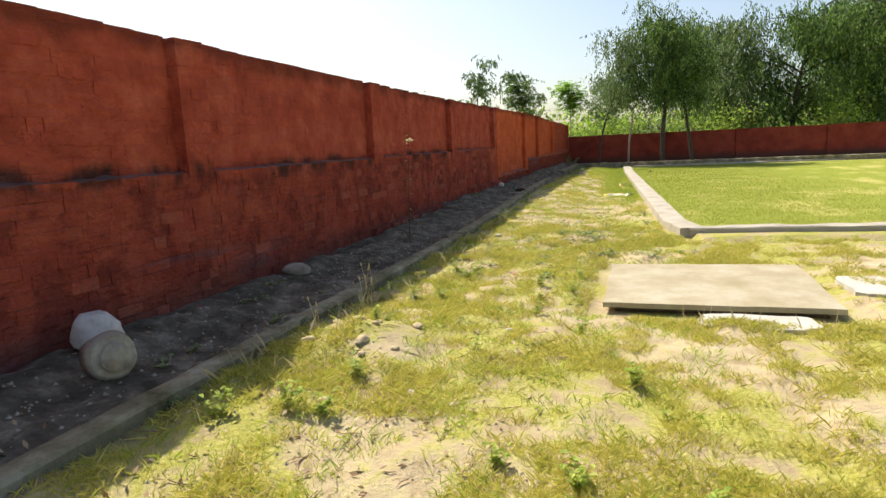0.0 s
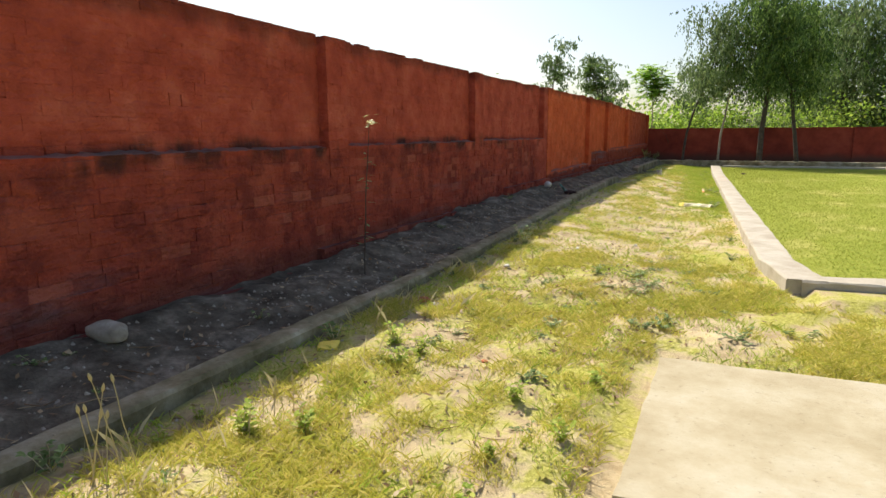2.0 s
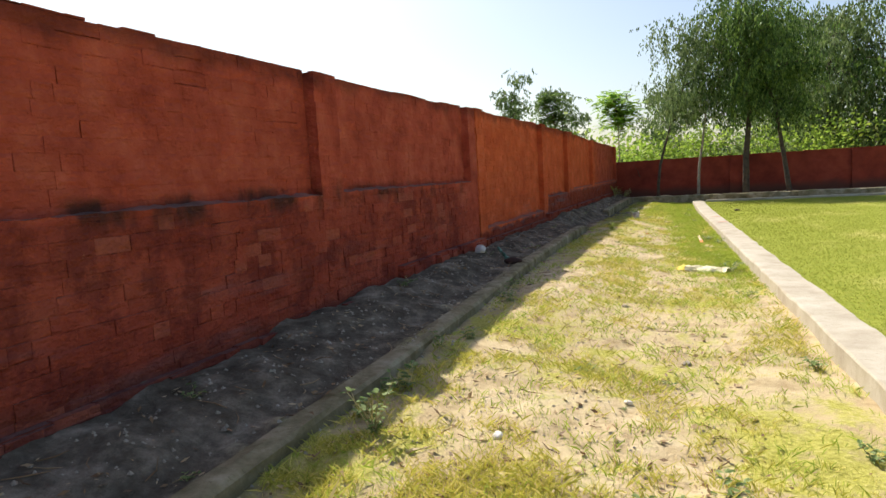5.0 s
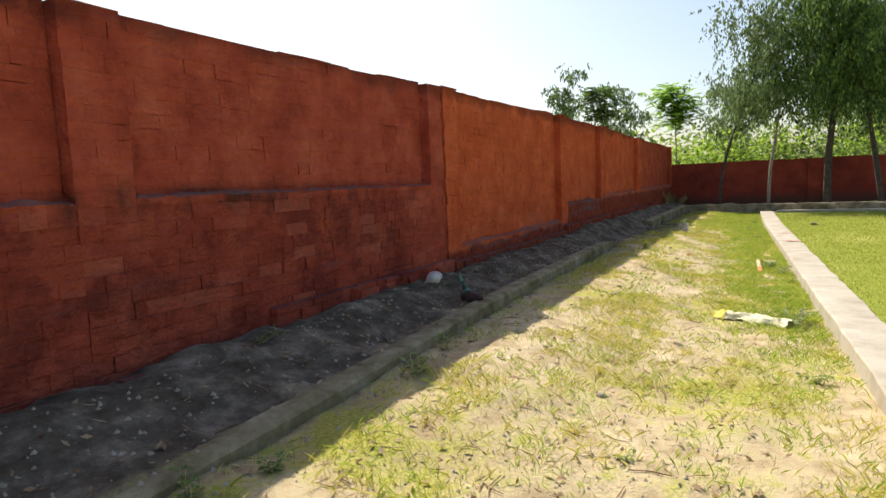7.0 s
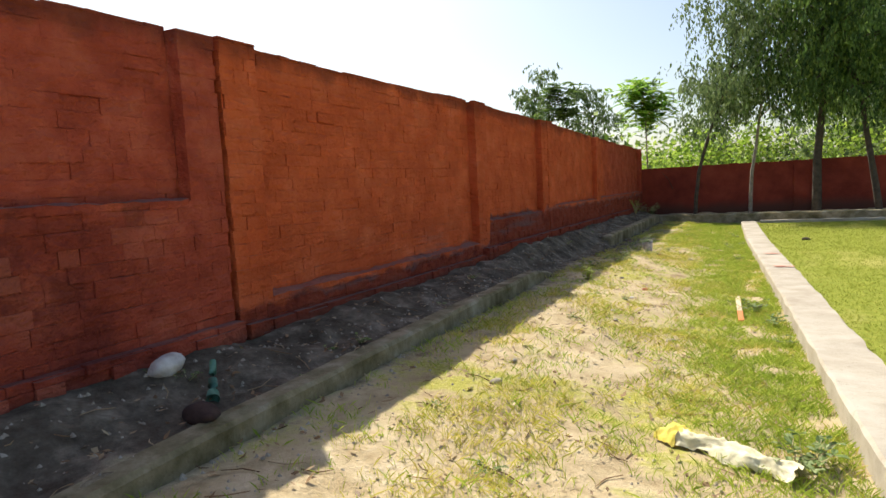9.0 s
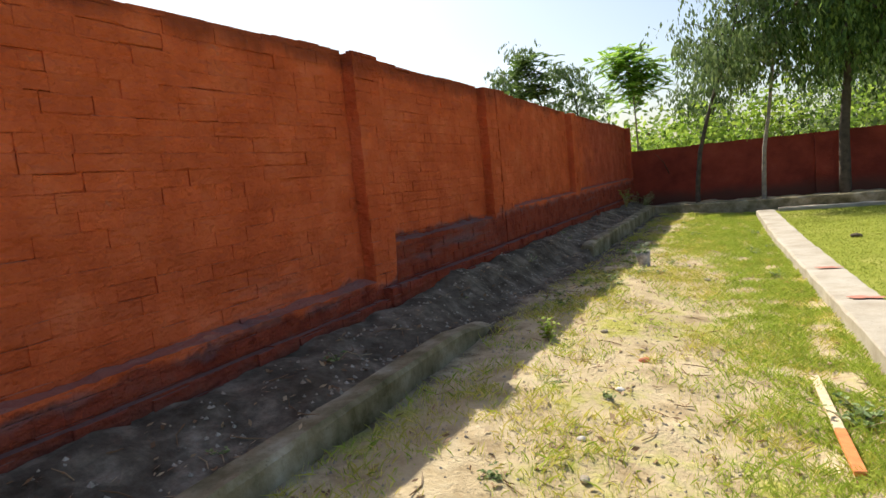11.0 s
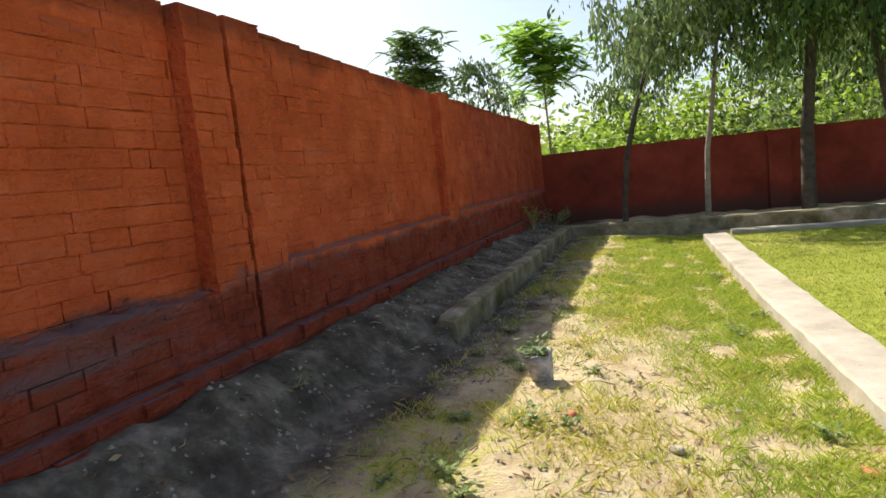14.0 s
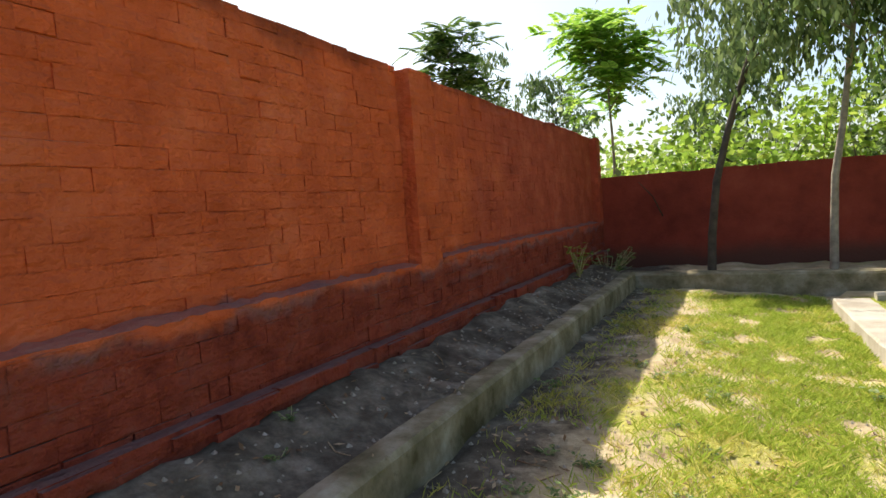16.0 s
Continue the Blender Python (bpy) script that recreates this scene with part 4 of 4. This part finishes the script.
def build_small():
    # two pale lumps by the wall
    rock("boulder", "rounded white-painted stone resting against the wall", -2.0, 0.93, 0.135, 3, M_WHITE, 0.1, (1, 1, 0.95), z=0.2, group="white stones")
    bm = bmesh.new()
    bmesh.ops.create_cone(bm, cap_ends=True, segments=26, radius1=0.15, radius2=0.115, depth=0.20)
    bmesh.ops.bevel(bm, geom=[e for e in bm.edges if len(e.link_faces) == 2 and e.calc_face_angle(0) > 0.6], offset=0.035, segments=3, affect="EDGES")
    bmesh.ops.subdivide_edges(bm, edges=bm.edges[:], cuts=1)
    for v in bm.verts:
        v.co *= 1 + 0.12 * noise.noise(v.co * 9)
    block = part("concrete_lump", bm, M_STONE, smooth=True)
    block.matrix_world = pose(-1.66, 0.70, ground_z(-1.66, 0.7) + 0.10, 78, 10, 60)
    tagged(block, "pale broken concrete lump lying on its side", "stone", "white stones")
    rock("stone", "grey broken stone at the foot of the wall", -2.0, 3.2, 0.12, 5, M_STONE, 0.35, (1.2, 0.7, 0.5), group="loose stones")
    rock("stone", "pale flat stone at the foot of the wall", -2.02, 12.35, 0.09, 6, M_WHITE, 0.3, (0.8, 1.3, 0.6), turn=20, group="loose stones")
    # green pipe and a brown rag beside the kerb
    pts = [Vector((-1.82 + 0.028 * i, 12.46 - 0.028 * i, ground_z(-1.65, 12.3) + 0.15 - 0.021 * i)) for i in range(7)]
    v, f = tube(pts, [0.017, 0.018, 0.019, 0.021, 0.024, 0.028, 0.034], 12)
    tagged(mesh_object("pipe", v, f, M_PIPE, smooth=True), "short flared green plastic pipe leaning on the earth", "pipe")
    rock("rag", "dark brown rag lump beside the kerb", -1.53, 12.12, 0.09, 9, M_CLOTH, 0.3, (1.3, 0.8, 0.55), turn=-20, category="rag")
    # flat wooden slat lying in the grass
    slat = new("wooden_slat")
    slat.matrix_world = pose(0.53, 16.25, ground_z(0.53, 16.25) + 0.022, 0, 0, 3)
    tagged(slat, "narrow pale wooden slat with an orange-painted end lying in grass", "wooden slat")
    bm = bmesh.new()
    box_into(bm, -0.022, 0.022, -0.55, -0.152, 0, 0.022)
    bmesh.ops.bevel(bm, geom=bm.edges[:], offset=0.003, segments=1, affect="EDGES")
    part("painted_end", bm, M_PEG, slat, "worn orange paint")
    bm = bmesh.new()
    box_into(bm, -0.021, 0.021, -0.15, 0.55, 0.001, 0.021)
    bmesh.ops.bevel(bm, geom=bm.edges[:], offset=0.003, segments=1, affect="EDGES")
    part("bare_wood", bm, M_PALE, slat, "bare pale wood")
    build_sack(0.52, 13.1)
    build_pot(-0.84, 20.2)
    # red marks across the edging strip
    for mx, my, seed in ((0.83, 19.6, 4.0), (0.93, 18.3, 9.0)):
        bm = bmesh.new()
        ring = []
        for i in range(22):
            a = 2 * math.pi * i / 22
            k = 0.8 + 0.5 * noise.noise((math.cos(a) * 1.7, math.sin(a) * 1.7, seed))
            ring.append(bm.verts.new((mx + math.cos(a) * 0.13 * k, my + math.sin(a) * 0.06 * k, STRIP_Z + 0.011)))
        bm.faces.new(ring)
        tagged(part("paint_mark", bm, M_REDMARK), "faded red paint smear on the concrete edging", "paint mark", "paint marks")
    rock("clod", "dark clod of earth on the lawn", 1.40, 22.25, 0.05, 12, M_EARTH, 0.3, (1.3, 1, 0.6), category="clod")
    rng = random.Random(31)
    # weeds, thickest on the heap about a third of the way along
    for i in range(34):
        weed(rng.gauss(0.3, 0.5), rng.gauss(6.0, 0.85), rng.uniform(0.06, 0.13), rng.randint(35, 70), 100 + i, upright=0.35)
    for i in range(16):
        y = rng.uniform(0.5, 5.5)
        x = rng.uniform(-1.0, 0.6)
        weed(x, y, rng.uniform(0.04, 0.09), rng.randint(25, 45), 130 + i, upright=0.35)
    for i in range(22):
        y = rng.uniform(8, 26)
        weed(rng.uniform(-0.9, 0.4 - 0.02 * (y - 8)), y, rng.uniform(0.03, 0.08), rng.randint(20, 40), 160 + i, upright=0.35)
    for i in range(12):
        y = rng.uniform(7, 24)
        weed(lerp_table(STRIP_X, y) - rng.uniform(0.06, 0.3), y, rng.uniform(0.07, 0.15), rng.randint(35, 60), 190 + i, upright=0.5)
    for i in range(40):
        y = rng.uniform(17.5, 26.0)
        weed(rng.uniform(lerp_table(KERB_X, y) + 0.05, -0.5), y, rng.uniform(0.05, 0.11), rng.randint(40, 60), 600 + i, upright=0.4, label="low green weed growing in the shade of the wall")
    weed(0.85, 13.05, 0.16, 90, 230, label="clump of green weeds beside the torn sack")
    weed(-0.6, 20.35, 0.08, 50, 231)
    weed(-1.0, 17.0, 0.16, 70, 232, M_GREEN, "spiky yellow-green weed at the edge of the shade", upright=0.75)
    weed(-0.95, 7.6, 0.26, 40, 233, M_WEED, "thin upright weed at the edge of the shade", upright=0.85)
    weed(-1.98, 27.4, 0.42, 160, 234, M_WEED, "dark leafy shrub in the corner of the walls", name="shrub")
    weed(-2.05, 26.2, 0.36, 60, 235, M_BUSH, "bright green plant growing against the wall", upright=0.85)
    for i in range(14):
        y = rng.uniform(-0.5, 12)
        weed(lerp_table(KERB_X, y) + rng.uniform(0.0, 0.2), y, rng.uniform(0.07, 0.16), rng.randint(25, 50), 250 + i, upright=0.6, label="green weed growing along the kerb")
    tall_plant(-1.68, 5.4, 1.34)
    stalks(-0.86, 2.35, 0.36, 7, 1)
    stalks(-1.0, 1.75, 0.24, 3, 2)
    stalks(-0.7, 3.1, 0.2, 4, 3)
    for i in range(26):
        y = rng.uniform(0.6, 24)
        rock("stone", "small pale stone lying on the soil", rng.uniform(-1.0, 0.5), y, rng.uniform(0.015, 0.035), 300 + i, M_STONE if i % 3 else M_WHITE, 0.4, (1.2, 0.9, 0.6), turn=rng.uniform(0, 180), group="loose stones")
    # clods of the dug heap near the start
    for i in range(12):
        rock("clod", "dry sandy clod beside a small hole", rng.gauss(-0.65, 0.18), rng.gauss(1.7, 0.4), rng.uniform(0.02, 0.05), 340 + i, M_SAND, 0.6, (1.3, 0.9, 0.6), turn=rng.uniform(0, 180), group="dug clods", category="clod")
    # dry leaf litter on the heap and along the way
    verts, faces = [], []
    for i in range(7500):
        if i % 5 == 1:
            x, y = rng.gauss(0.3, 0.6), rng.gauss(6.0, 0.9)
        else:
            x, y = rng.uniform(-2.1, 0.8), rng.uniform(-0.3, 27)
        if x > lerp_table(STRIP_X, y) - 0.05 or (0.7 < x < 2.6 and y < 4.8):
            continue
        p = Vector((x, y, ground_z(x, y) + rng.uniform(0.006, 0.02)))
        a, sz = rng.uniform(0, 6.3), rng.uniform(0.008, 0.028)
        d, e = Vector((math.cos(a), math.sin(a), rng.gauss(0, 0.3))) * sz, Vector((-math.sin(a), math.cos(a), rng.gauss(0, 0.4))) * sz * 0.4
        k = len(verts)
        verts += [p - d, p + e, p + d, p - e]
        faces.append((k, k + 1, k + 2, k + 3))
    tagged(mesh_object("leaf_litter", verts, faces, M_LITTER), "scattered dry brown leaves on the ground", "leaf litter", kind="stuff")
    # twigs and straws
    verts, faces = [], []
    for i in range(900):
        x, y = rng.uniform(-2.0, 0.6), rng.uniform(-0.3, 26)
        if x > lerp_table(STRIP_X, y) - 0.05:
            continue
        a, half = rng.uniform(0, 6.3), rng.uniform(0.02, 0.09)
        c = Vector((x, y, 0))
        pts = [c + Vector((math.cos(a + 0.25 * u), math.sin(a + 0.25 * u), 0)) * half * u for u in (-1, 0, 1)]
        for p in pts:
            p.z = ground_z(p.x, p.y) + 0.008
        v, f = tube(pts, [0.0025, 0.003, 0.0015], 4)
        k = len(verts)
        verts += v
        faces += [tuple(k + q for q in g) for g in f]
    tagged(mesh_object("twigs", verts, faces, M_LITTER), "scattered dry twigs and straws", "twigs", kind="stuff")
    # bits of broken brick and a yellow packet
    for i, (x, y, size) in enumerate(((-1.02, 5.22, 0.045), (-0.36, 16.8, 0.028), (-0.62, 19.7, 0.03), (0.50, 19.45, 0.035), (-0.1, 4.2, 0.02))):
        rock("brick_fragment", "broken piece of red brick lying on the soil", x, y, size, 400 + i, M_FRAGMENT, 0.4, (1.3, 0.8, 0.6), turn=40 * i, group="brick fragments", category="brick")
    build_packet(-1.02, 3.94)
    # weeds and tufts in the bed and along the shade
    for i in range(26):
        y = rng.uniform(0.5, 27)
        weed(rng.uniform(-2.1, lerp_table(KERB_X, y) - 0.15), y, rng.uniform(0.04, 0.10), rng.randint(20, 40), 420 + i, upright=0.4, label="small dark weed in the bed along the wall")
    for i in range(30):
        y = rng.uniform(-0.3, 6.5)
        weed(rng.uniform(-1.05, 1.5) if y < 2.6 else rng.uniform(-1.05, 0.7), y, rng.uniform(0.06, 0.14), rng.randint(35, 60), 460 + i, M_GREEN, "tuft of fresh green grass in dry turf", "grass tufts", "grass_tuft", 0.75)
    # grit
    verts, faces = [], []
    for i in range(9000):
        y = rng.uniform(-0.5, 27)
        x = rng.uniform(-2.1, 0.7)
        s = rng.uniform(0.003, 0.011) * (1.5 if x < -1.0 else 1.0)
        c = Vector((x, y, ground_z(x, y) + s * 0.2))
        k = len(verts)
        a = rng.uniform(0, 6.3)
        for q in range(5):
            verts.append(c + Vector((math.cos(a + q * 1.257) * s * rng.uniform(0.8, 1.4), math.sin(a + q * 1.257) * s * rng.uniform(0.7, 1.2), -s * 0.4)))
        verts.append(c + Vector((rng.gauss(0, s * 0.2), rng.gauss(0, s * 0.2), s * 0.7)))
        faces += [(k + q, k + (q + 1) % 5, k + 5) for q in range(5)]
    tagged(mesh_object("grit", verts, faces, M_STONE), "loose grit and crumbs of earth", "grit", kind="stuff")


build_ground()
build_far_wall()
build_edgings()
build_trees()
build_slabs()
build_small()
build_cover()
build_left_wall()
